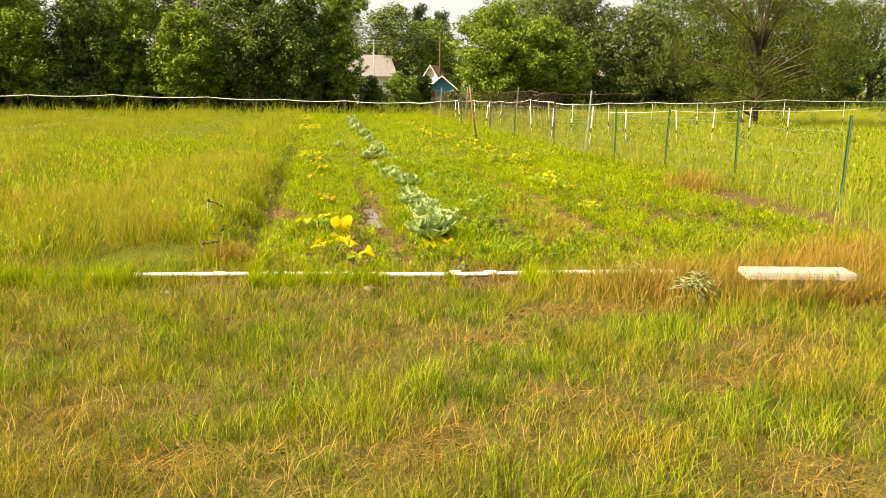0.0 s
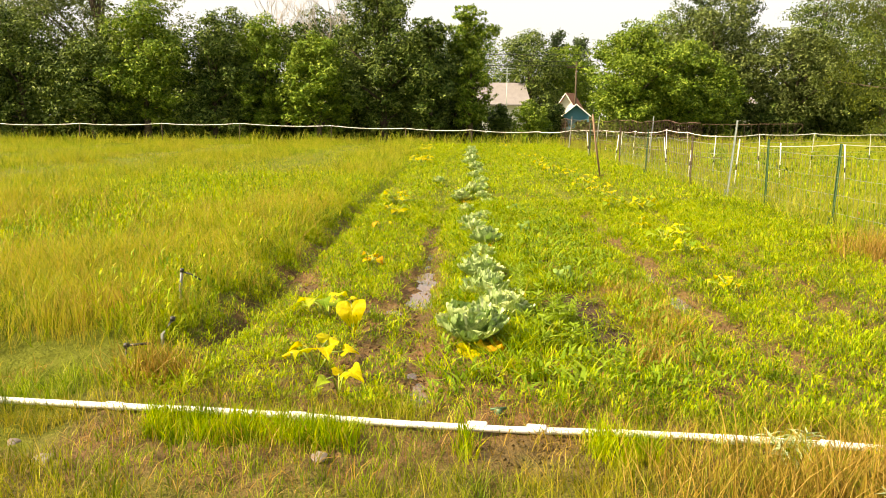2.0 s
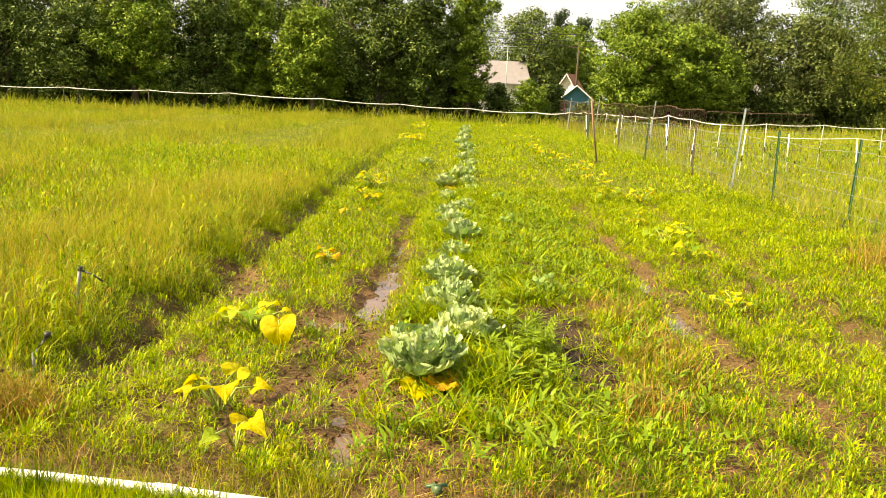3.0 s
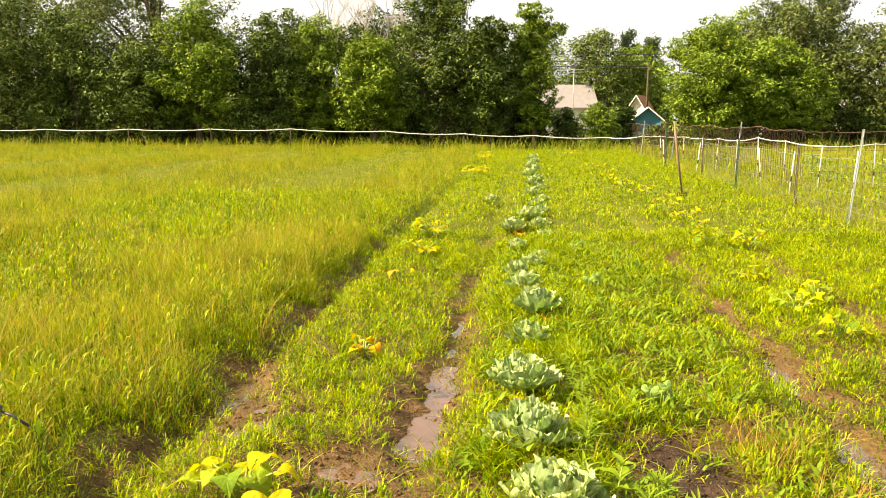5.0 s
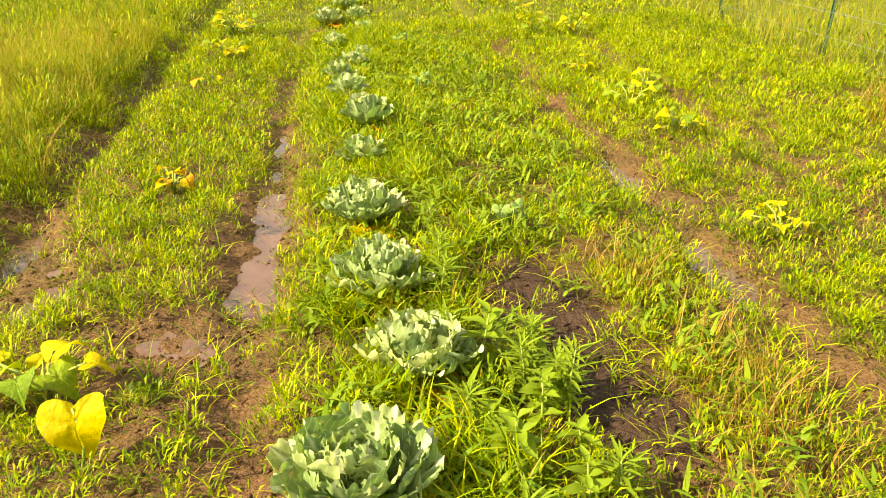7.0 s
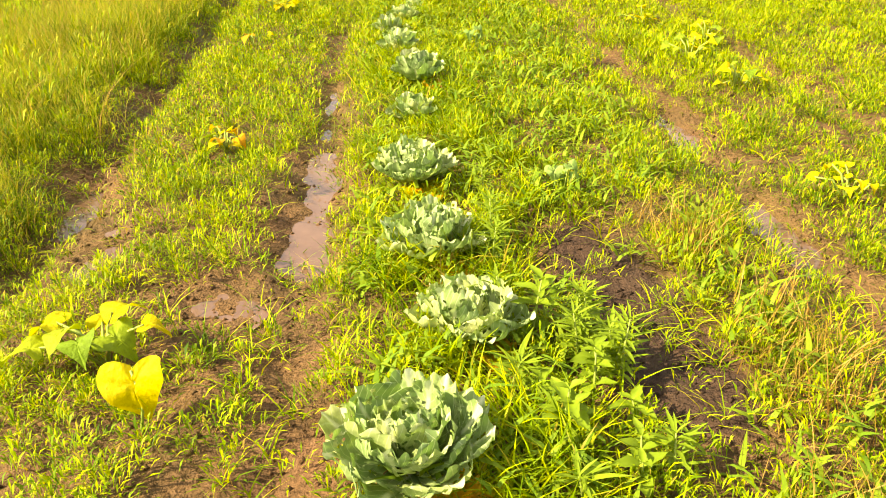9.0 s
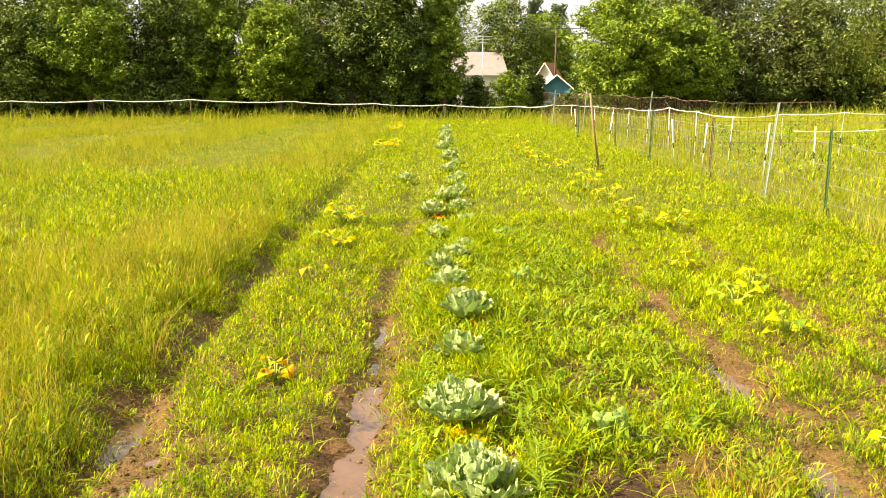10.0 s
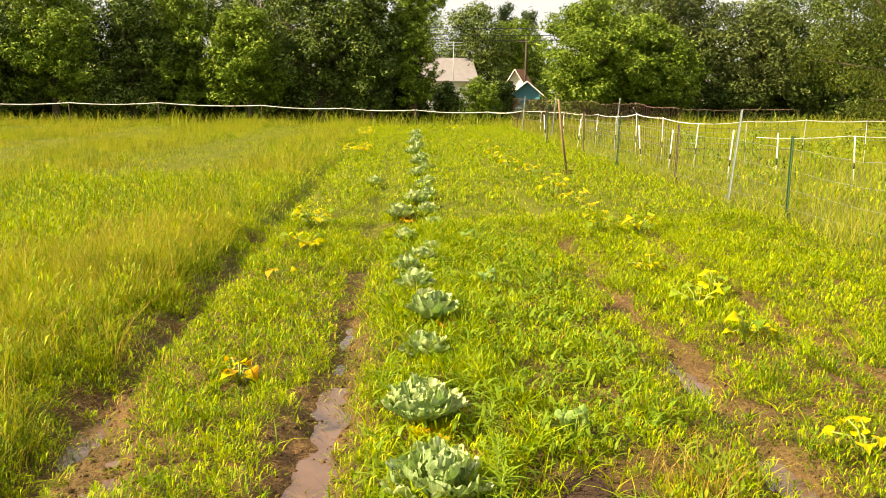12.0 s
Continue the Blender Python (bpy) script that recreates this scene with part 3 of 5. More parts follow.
# tall soft grass on the bank beside the beds
bank = lambda x, y: (y > 0.9 + 0.5 * blotch(3 * x, y)) & (U(x, y) < -1.85 - 0.4 * blotch(2 * y, 3 * y)) & seen_side(x, y)
def ridge(x, y):
    """Old beds under the meadow: 1 on their crests, 0 in the hollows between them."""
    u = U(x, y) + 0.35 * np.sin(0.6 * y) + 0.3 * np.sin(1.7 * y + x)
    return np.clip(0.62 - 0.62 * np.cos((u + 4.95) * 2 * np.pi / 5.2), 0, 1) * np.clip(0.35 + 1.1 * blotch(x * 0.5 + 3, y * 0.35), 0, 1)


x, y = sow(27000, -9, -1.2, 0.8, 9, lambda x, y: cover(x, y) * bank(x, y) * (0.30 + 0.7 * ridge(x, y)))
tx, ty = tuft_points(x, y, 7, 0.04)
swell = 0.35 + 0.95 * ridge(tx, ty)
near_bank = blade_set(tx, ty, 0.10 * swell, 0.30 * swell, 0.004, 0.008, 0.2, 1.2, 2)
x, y = sow(60000, -29, 1.2, 9, 46, lambda x, y: bank(x, y) * (0.62 + 0.38 * ridge(x, y)))
tx, ty = tuft_points(x, y, 6, 0.08)
swell = 0.35 + 0.95 * ridge(tx, ty)
far_bank = blade_set(tx, ty, 0.13 * swell, 0.33 * swell, 0.007, 0.016, 0.2, 1.0, 1)
stuff("tall_grass", [near_bank, far_bank], M_TALL, "knee-high soft yellow-green meadow grass in ridges")
# leafy growth at the bank's foot and in its hollows
x, y = sow(7000, -6.5, -1.0, 0.8, 14, lambda x, y: cover(x, y) * bank(x, y) * np.clip(1.15 - ridge(x, y) + 1.2 * np.exp(-((U(x, y) + 2.2) / 0.35) ** 2), 0, 1))
stuff("bank_foot_weeds", [sprawl(x, y, 18, 0.07, 0.17, 0.05, 0.11, 0.12)], M_LUSH, "leafy green growth along the foot of the meadow bank", "weeds")
# a haze of fine seed heads over the crests
x, y = sow(26000, -9, -1.2, 0.8, 9, lambda x, y: bank(x, y) * ridge(x, y) ** 1.5)
tx, ty = tuft_points(x, y, 3, 0.05)
near_seed = blade_set(tx, ty, 0.22, 0.44, 0.0016, 0.0032, 0.1, 0.8, 2, 0.3)
x, y = sow(34000, -29, 1.2, 9, 46, lambda x, y: bank(x, y) * ridge(x, y) ** 1.5)
tx, ty = tuft_points(x, y, 3, 0.08)
stuff("seed_haze", [near_seed, blade_set(tx, ty, 0.24, 0.46, 0.004, 0.008, 0.1, 0.8, 1)], M_SEED, "fine straw-coloured seed heads over the meadow grass")
x, y = sow(900, -8, -2.2, 3, 16, lambda x, y: bank(x, y) * (blotch(x * 0.8, y * 0.8) > 0.55))
x, y = tuft_points(x, y, 4, 0.012)
n = len(x)
stuff("yellow_wildflowers", [grow(x, y, land(x, y) + rng.uniform(0.2, 0.34, n), rng.uniform(0, 6.28, n), np.full(n, 0.012), np.full(n, 1.2), np.full(n, 0.016), 1)], M_YELLOW, "scattered small yellow wildflowers in the meadow", "wildflowers")
# seed stalks that overhang the furrow
x, y = sow(1500, -6, -1.3, 1.5, 9, lambda x, y: bank(x, y) * 1.0)
stuff("seed_stalks", [blade_set(x, y, 0.38, 0.6, 0.003, 0.005, 0.2, 0.9, 4, 0.4)], M_DRY, "thin pale seed stalks arching from the bank")

# tangle of tall weeds and grass under the boundary fence and into the trees
x, y = sow(9000, -30, 40, 36.8, 41, lambda x, y: 0.4 + 0.6 * blotch(x * 1.5, y))
stuff("fence_weeds", [blade_set(x, y, 0.3, 0.8, 0.012, 0.03, 0.1, 0.7, 3)], M_PALE, "tall tangled weeds under the boundary fence", "weeds")
# undergrowth takes the blackened leaf colour, which paints the shade under the crowns
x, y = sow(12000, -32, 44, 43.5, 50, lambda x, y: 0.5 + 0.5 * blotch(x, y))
stuff("undergrowth", [blade_set(x, y, 0.3, 1.3, 0.05, 0.13, 0.2, 1.2, 3)], M_TREE_B, "undergrowth at the feet of the trees, coloured dark as in shade", "undergrowth")

# rough pale meadow behind the wire fence
mead = lambda x, y: (U(x, y) > 4.5) & seen_side(x, y)
x, y = sow(9000, 3.5, 14, 0.5, 10, lambda x, y: mead(x, y) * (0.5 + 0.5 * blotch(x, y)))
tx, ty = tuft_points(x, y, 5, 0.05)
near_m = blade_set(tx, ty, 0.18, 0.42, 0.004, 0.008, 0.1, 0.8, 2)
x, y = sow(52000, 5, 40, 10, 46, lambda x, y: mead(x, y) * (0.5 + 0.5 * blotch(x, y)))
tx, ty = tuft_points(x, y, 4, 0.08)
far_m = blade_set(tx, ty, 0.14, 0.34, 0.009, 0.019, 0.1, 0.9, 1)
stuff("rough_meadow", [near_m, far_m], M_PALE, "pale rough meadow grass going to seed")
x, y = sow(16000, 5, 30, 3, 40, lambda x, y: mead(x, y) * blotch(1.2 * x, y))
tx, ty = tuft_points(x, y, 3, 0.06)
stuff("meadow_seed_heads", [blade_set(tx, ty, 0.24, 0.5, 0.003, 0.007, 0.1, 0.7, 1)], M_SEED, "straw-coloured seed heads over the rough meadow")
x, y = sow(5200, 4.6, 18, 1.5, 26, lambda x, y: mead(x, y) * np.clip(2.2 * blotch(0.9 * x + 2, 0.8 * y) - 0.7, 0, 1))
stuff("meadow_leaf_clumps", [sprawl(x, y, 18, 0.11, 0.34, 0.05, 0.11, 0.2)], M_LUSH, "leafy green weeds crowding the rough meadow", "weeds")
# bushy weeds in the meadow
pieces = []
for i in range(34):
    d = rng.uniform(8, 34)
    cx, cy, rr = rng.uniform(6.2, 7.0 + 0.6 * d), d, rng.uniform(0.2, 0.5)
    n = 170
    x, y = rng.normal(cx, rr * 0.5, n), rng.normal(cy, rr * 0.5, n)
    pieces.append(grow(x, y, rng.uniform(0.05, 0.5, n), rng.uniform(0, 6.28, n), rng.uniform(0.04, 0.10, n), rng.uniform(0.4, 1.5, n), rng.uniform(0.015, 0.035, n), 2, 0.3))
stuff("meadow_weeds", pieces, M_TREE_A, "dark green leafy weeds in the meadow", "weeds")
# small broad-leaved weeds between the crops
x, y = sow(1700, -0.5, 1.6, 0.4, 9, lambda x, y: cover(x, y) * (np.abs(U(x, y) - 0.45) < 0.8))
tx, ty = tuft_points(x, y, 6, 0.03)
n = len(tx)
stuff("low_weeds", [grow(tx, ty, land(tx, ty) + rng.uniform(0, 0.10, n), rng.uniform(0, 6.28, n), rng.uniform(0.04, 0.08, n), rng.uniform(0.8, 2.0, n), rng.uniform(0.014, 0.026, n), 3, 0.3)],
      M_WEED, "low broad-leaved green weeds between the cabbages", "weeds")
# crumbs of soil
n = 20000
x, y = rng.uniform(-2, 2.6, n), rng.uniform(-3.5, 5, n)
ok = cover(x, y) < 0.4
x, y = x[ok], y[ok]
n = len(x)
s = 0.003 + 0.015 * rng.random(n) ** 2.2
octa = np.array([(1, 0, 0), (-0.8, 0.6, 0), (-0.7, -0.7, 0), (0.1, 0.1, 0.9), (0, 0, -0.7)])
v = (np.stack([x, y, land(x, y) + 0.002], 1)[:, None, :] + octa[None] * s[:, None, None] * rng.uniform(0.6, 1.3, (n, 5, 1))).reshape(-1, 3)
t = (np.arange(n) * 5)[:, None, None] + np.array([(0, 1, 3), (1, 2, 3), (2, 0, 3), (1, 0, 4), (2, 1, 4), (0, 2, 4)])[None]
tagged(new("soil_crumbs", tri_mesh("soil_crumbs", v, t.reshape(-1, 3), M_SOIL)), "crumbs of red-brown soil on bare patches", "soil", kind="stuff")


# ---- crops ----
def leaf_mesh(name, length, width, cup, ruffle, mat, shape="round", seed=0, nu=8, nv=9, curl=0.0, eat=0.0):
    """A leaf that starts at the origin and runs along +y, cupped and ruffled at its edge."""
    r = random.Random(seed)
    p1, p2, p3 = r.uniform(0, 6), r.uniform(0, 6), r.uniform(0, 6)
    vs, fs = [], []
    for j in range(nv + 1):
        s = j / nv
        if shape == "round":
            hw = width * 0.5 * (math.sin(math.pi * (0.07 + 0.78 * s ** 0.85)) ** 0.6)
        elif shape == "heart":
            hw = width * 0.5 * (math.sin(math.pi * (0.16 + 0.84 * s) ** 0.62) ** 0.8 if s < 1 else 0)
        else:
            hw = width * 0.5 * math.sin(math.pi * (0.03 + 0.97 * s) ** 0.8) ** 0.9
        for i in range(nu + 1):
            q = 2 * i / nu - 1
            e = min(1.0, q * q * (0.25 + 0.75 * s) + (s ** 5 if shape == "round" else 0))
            edge = 1 + (0.10 * ruffle / 0.02 * math.sin(9 * s + 5 * q + p3) * abs(q) if ruffle else 0) * 0.5
            back = -0.40 * length * (abs(q) ** 1.5) * max(0, 1 - s * 2.2) if shape == "heart" else 0
            x = q * hw * edge
            y = s * length + back - ((0.26 * q * q * s * s + 0.022 * s * math.sin(13 * q + p3)) * length if shape == "round" else 0)
            z = cup * ((q * hw * 2 / width) ** 2) * width + curl * length * s * s
            z += ruffle * e * (math.sin(13 * s + p1 + 3 * q) + 0.8 * math.sin(14 * q + 5 * s + p2) + 0.35 * math.sin(27 * s + 17 * q + p3)) + 0.3 * ruffle * math.sin(7 * q + 8 * s + p1)
            vs.append((x, y, z))
    # holes eaten between the veins, and nibbled rims
    eaten = set()
    for _ in range(int(eat * nu * nv / 3)):
        j, i = r.randrange(nv // 3, nv), r.randrange(nu)
        if abs(2 * i / nu - 1) > 0.12:
            eaten |= {(j, i), (j, i + 1)} if r.random() < 0.6 else {(j, i), (j + 1, i), (j + 1, i + 1)}
    for j in range(nv):
        for i in range(nu):
            a = j * (nu + 1) + i
            if (j, i) not in eaten:
                fs.append((a, a + 1, a + nu + 2, a + nu + 1))
    return mesh_of(name, vs, fs, mat, True)


CAB_LEAVES = [leaf_mesh("cabbage_leaf", 0.25, 0.25, 0.22, 0.012, M_CAB, "round", 10 + k, 28, 22, 0.30, 0.16) for k in range(5)]
CAB_FAR = [leaf_mesh("cabbage_leaf", 0.25, 0.22, 0.24, 0.011, M_CAB, "round", 20 + k, 9, 8, 0.28) for k in range(4)]
CAB_INNER = [leaf_mesh("cabbage_heart_leaf", 0.15, 0.17, 0.42, 0.008, M_CAB, "round", 30 + k, 16, 14, 0.7, 0.10) for k in range(3)]
CAB_OLD = leaf_mesh("old_cabbage_leaf", 0.24, 0.22, 0.12, 0.016, M_YELLOW, "round", 50, 9, 9, -0.12)
CAB_OLD2 = leaf_mesh("rotting_cabbage_leaf", 0.22, 0.2, 0.12, 0.02, M_ORANGE, "round", 51, 9, 9, -0.1)


def cabbage(x, y, size, seed, label, old=1, head=True):
    r = random.Random(seed)
    z = float(land(x, y)) + 0.005
    t = thing("cabbage", Matrix.Translation((x, y, z)) @ Matrix.Diagonal((size * 0.9, size * 0.9, size * 0.95, 1)), label, "cabbage", "cabbages in the row")
    vs, fs = tube([(0, 0, -0.03), (0, 0, 0.05), (0, 0, 0.12)], [0.028, 0.024, 0.02], 8)
    part("stem", mesh_of("stem", vs, fs, M_STALK, True), t)
    for ring, (count, tilt, lift, sc) in enumerate(((8, 12, 0.04, 0.98), (7, 34, 0.055, 0.92), (6, 56, 0.07, 0.8))):
        for k in range(count):
            a = 360 * k / count + ring * 31 + seed * 47 + r.uniform(-16, 16)
            s = sc * r.uniform(0.86, 1.14)
            m = Matrix.Translation((0, 0, lift)) @ pose(0, 0, 0, 0, 0, a) @ pose(0, 0.02, 0, tilt + r.uniform(-9, 9), r.uniform(-12, 12), 0) @ Matrix.Diagonal((s, s, s, 1))
            part("leaf", CAB_LEAVES[r.randrange(5)] if y < 4 else CAB_FAR[r.randrange(4)], t, "", m)
    if head:
        for k in range(7):
            s = r.uniform(0.75, 1.0) * (1.0 if k < 4 else 0.7)
            m = Matrix.Translation((0, 0, 0.10)) @ pose(0, 0, 0, 0, 0, 52 * k * 1.7) @ pose(0, 0.035 if k < 4 else 0.015, 0, 72 + r.uniform(-6, 6), r.uniform(-8, 8), 0) @ Matrix.Diagonal((s, s, s, 1))
            part("heart_leaf", CAB_INNER[r.randrange(3)], t, "", m)
    for k in range(old):
        a = r.uniform(150, 255) if k else 215
        m = Matrix.Translation((0, 0, 0.03)) @ pose(0, 0, 0, 0, 0, a) @ pose(0, 0.05, 0, r.uniform(-2, 10), 0, 0)
        part("old_leaf", CAB_OLD if k % 3 else CAB_OLD2, t, "yellowed lower leaf", m)
    return t


BIG = "large blue-green cabbage with ruffled leaves and yellowing base leaves"
MID = "blue-green cabbage with ragged leaves among weeds"
SMALL = "small weed-choked blue-green cabbage plant"
for i, (x, y, s, lab, old, hd) in enumerate((
        (-0.06, 1.40, 1.08, BIG, 5, True), (0.20, 2.06, 1.0, BIG, 1, True), (0.15, 2.66, 0.98, BIG, 4, True), (0.15, 3.45, 0.92, BIG, 3, True),
        (0.27, 4.45, 0.66, MID, 1, False), (0.37, 5.15, 0.85, MID, 1, True), (0.31, 6.0, 0.74, MID, 2, False), (0.30, 6.75, 0.7, MID, 0, False),
        (0.47, 7.3, 0.6, SMALL, 0, False), (0.62, 7.75, 0.55, SMALL, 1, False), (0.38, 8.4, 0.62, SMALL, 0, False), (0.75, 9.1, 0.6, MID, 1, False), (0.40, 9.75, 0.9, MID, 1, False), (0.78, 10.3, 0.7, MID, 0, False),
        (0.70, 11.1, 0.95, MID, 0, False), (0.95, 12.0, 0.7, SMALL, 0, False), (0.16, 13.9, 0.7, SMALL, 0, False), (0.95, 13.0, 0.75, SMALL, 0, False), (1.15, 14.1, 0.65, SMALL, 0, False), (1.05, 15.2, 0.8, SMALL, 0, False),
        (1.3, 16.3, 0.7, SMALL, 0, False), (1.2, 17.3, 0.95, SMALL, 0, False), (1.4, 18.7, 0.8, SMALL, 0, False), (1.3, 20.5, 1.0, SMALL, 0, False), (1.6, 22.2, 0.9, SMALL, 0, False), (1.6, 24, 1.1, SMALL, 0, False),
        (1.85, 26.2, 1.0, SMALL, 0, False), (2.0, 28.6, 1.1, SMALL, 0, False))):
    cabbage(x, y, s * (1.0 if y < 4 else 1.08), 100 + i, lab, old, hd)

def heart_mesh(name, length, width, mat, seed):
    """A heart-shaped leaf in rings round its middle: notch at the stalk, tip along +y."""
    r = random.Random(seed)
    p1, p2 = r.uniform(0, 6), r.uniform(0, 6)
    rings, n = 6, 36
    mid = Vector((0, 0.22 * length, 0))
    vs, fs = [tuple(mid + Vector((0, 0, -0.01)))], []
    for j in range(1, rings + 1):
        s = j / rings
        for k in range(n):
            a = 2 * math.pi * k / n
            hx, hy = math.sin(a) ** 3, (13 * math.cos(a) - 5 * math.cos(2 * a) - 2 * math.cos(3 * a) - math.cos(4 * a))
            y = (5 - hy) / 22 * length
            x = hx * width * 0.5 * (1 + 0.04 * math.sin(11 * a + p1)) + 0.10 * width * math.sin(a)
            p = mid.lerp(Vector((x, y * (0.6 if y < 0 else 1), 0)), s)
            z = 0.18 * abs(p.x) - 0.9 * (p.y - mid.y) ** 2 / length + 0.010 * s * s * math.sin(5 * a + p2) + 0.005 * s * math.sin(9 * a + p1)
            vs.append((p.x, p.y, z))
    for k in range(n):
        fs.append((0, 1 + k, 1 + (k + 1) % n))
        for j in range(rings - 1):
            o = 1 + j * n
            fs.append((o + k, o + n + k, o + n + (k + 1) % n, o + (k + 1) % n))
    return mesh_of(name, vs, fs, mat, True)


SQ = {m.name: [heart_mesh("squash_leaf", 0.16, 0.17, m, 60 + k) for k in range(3)] for m in (M_YELLOW, M_ORANGE, M_SQUASH)}


def squash(x, y, leaves, label, seed, size=1.0, colours=(M_YELLOW, M_YELLOW, M_SQUASH), blade=0.85):
    """A squash plant: stems from one root, each with a broad heart-shaped leaf."""
    r = random.Random(seed)
    t = thing("squash_plant", Matrix.Translation((x, y, float(land(x, y)))), label, "squash plant", "squash plants in rows")
    for k in range(leaves):
        a = 2 * math.pi * k / leaves + r.uniform(-0.5, 0.5)
        rad, h = r.uniform(0.05, 0.2) * size, r.uniform(0.10, 0.22) * min(size, 1.2)
        tip = Vector((rad * math.cos(a), rad * math.sin(a), h))
        vs, fs = tube([(0, 0, -0.02), tuple(tip * 0.5 + Vector((0, 0, 0.05))), tuple(tip)], [0.006, 0.005, 0.004], 6)
        stem = part("stem", mesh_of("stem", vs, fs, M_STALK, True), t)
        col = colours[r.randrange(len(colours))]
        s = blade * r.uniform(0.7, 1.15)
        m = Matrix.Translation(tip) @ pose(0, 0, 0, 0, 0, math.degrees(a) - 90 + r.uniform(-40, 40)) @ pose(0, 0, 0, r.uniform(-30, 25), r.uniform(-25, 25), 0) @ Matrix.Diagonal((s, s, s, 1))
        part("leaf", SQ[col.name][r.randrange(3)], stem, "", m)
    return t


YL = "yellowed squash plant with broad heart-shaped leaves"
YG = "low green squash seedling with yellowing leaves"
squash(-1.05, 2.15, 8, YL, 1, 1.0, (M_YELLOW, M_YELLOW, M_SQUASH), 0.74)
squash(-1.0, 0.98, 6, YL, 2, 0.85, (M_YELLOW,), 0.62)
squash(-0.84, 0.6, 3, YL, 7, 0.7, (M_YELLOW, M_SQUASH), 0.6)
squash(-0.84, 4.12, 9, "squash plant with yellow and orange withered leaves", 3, 0.6, (M_YELLOW, M_YELLOW, M_SQUASH, M_ORANGE), 0.42)
squash(-0.68, 7.8, 18, YL, 4, 1.1, (M_YELLOW, M_YELLOW, M_SQUASH), 0.5)
squash(-0.68, 9.2, 24, YL, 5, 1.3, (M_YELLOW, M_YELLOW, M_SQUASH), 0.55)
squash(-0.85, 6.6, 3, "squash plant with yellow and orange withered leaves", 6, 0.7, (M_ORANGE, M_YELLOW), 0.45)
for i, (x, y, s) in enumerate(((-0.1, 20.8, 1.8), (0.0, 22.0, 1.6), (0.3, 31.5, 2.2), (0.35, 33.5, 2.2), (0.25, 29.5, 1.6))):
    squash(x, y, 26, YL, 20 + i, s, (M_YELLOW, M_YELLOW, M_SQUASH), 0.75)
for i, (x, y, n, s) in enumerate(((2.44, 4.62, 4, 0.8), (2.44, 5.38, 6, 0.95), (2.55, 6.7, 4, 0.8), (2.72, 8.75, 5, 0.9), (3.15, 8.7, 8, 1.1), (2.95, 9.8, 4, 0.9), (3.1, 11.2, 8, 1.15),
                                  (3.05, 12.4, 6, 1.1), (3.3, 13.4, 5, 1.0), (3.3, 15.2, 9, 1.3), (3.15, 16.8, 6, 1.2), (3.25, 18.4, 9, 1.4), (3.4, 20.5, 5, 1.2), (3.6, 24, 6, 1.5), (4.0, 33, 7, 1.8), (2.2, 2.95, 4, 0.75), (2.8, 5.9, 3, 0.7))):
    squash(x, y, n + 4, YG, 40 + i, s * 1.15, (M_YELLOW, M_YELLOW, M_SQUASH), 0.46 + 0.12 * (y > 8))
# the single broad yellow leaf that stands upright by the furrow
t = thing("squash_leaf", Matrix.Translation((-0.86, 1.74, float(land(-0.86, 1.74)))), "large upright heart-shaped yellow squash leaf", "leaf")
vs, fs = tube([(0, 0, -0.02), (0.02, 0.03, 0.10), (0, 0.05, 0.20)], [0.006, 0.005, 0.004], 6)
st = part("stem", mesh_of("stem", vs, fs, M_STALK, True), t)
part("leaf", SQ[M_YELLOW.name][0], st, "", Matrix.Translation((0, 0.05, 0.20)) @ pose(0, 0, 0, 0, 0, 172) @ pose(0, 0, 0, -66, 8, 0) @ Matrix.Diagonal((1.05, 1.15, 1.05, 1)))

BL_W = leaf_mesh("weed_leaf", 0.085, 0.04, 0.25, 0.003, M_WEED, "lance", 70, 4, 6, -0.25)
BL_S = leaf_mesh("silver_leaf", 0.17, 0.024, 0.3, 0.004, M_SAGE, "lance", 71, 4, 8, -0.35)
BL_N = leaf_mesh("narrow_leaf", 0.10, 0.014, 0.2, 0.0, M_WEED, "lance", 72, 2, 5, -0.2)


def leafy_weed(name, x, y, height, levels, per, leaf, label, seed, spread=0.0, tilt=20, scale=1.0, stems=1, mat=None):
    r = random.Random(seed)
    t = thing(name, Matrix.Translation((x, y, float(land(x, y)))), label, "weed")
    for j in range(stems):
        a0 = r.uniform(0, 6.3)
        top = Vector((math.cos(a0) * spread, math.sin(a0) * spread, height * r.uniform(0.8, 1.1)))
        vs, fs = tube([(0, 0, -0.02), tuple(top * 0.5 + Vector((0, 0, height * 0.08))), tuple(top)], [0.005, 0.004, 0.002], 6)
        stem = part("stem", mesh_of("stem", vs, fs, mat or M_STALK, True), t)
        for lv in range(levels):
            s = (lv + 1) / levels
            p = top * s + Vector((0, 0, height * 0.16 * (1 - abs(2 * s - 1))))
            for k in range(per):
                a = 360 * k / per + 90 * lv + r.uniform(-12, 12)
                q = scale * r.uniform(0.8, 1.15) * (1.0 - 0.35 * (s > 0.9))
                part("leaf", leaf, stem, "", Matrix.Translation(p) @ pose(0, 0, 0, 0, 0, a) @ pose(0, 0, 0, tilt + 25 * s + r.uniform(-12, 12), 0, 0) @ Matrix.Diagonal((q, q, q, 1)))
    return t


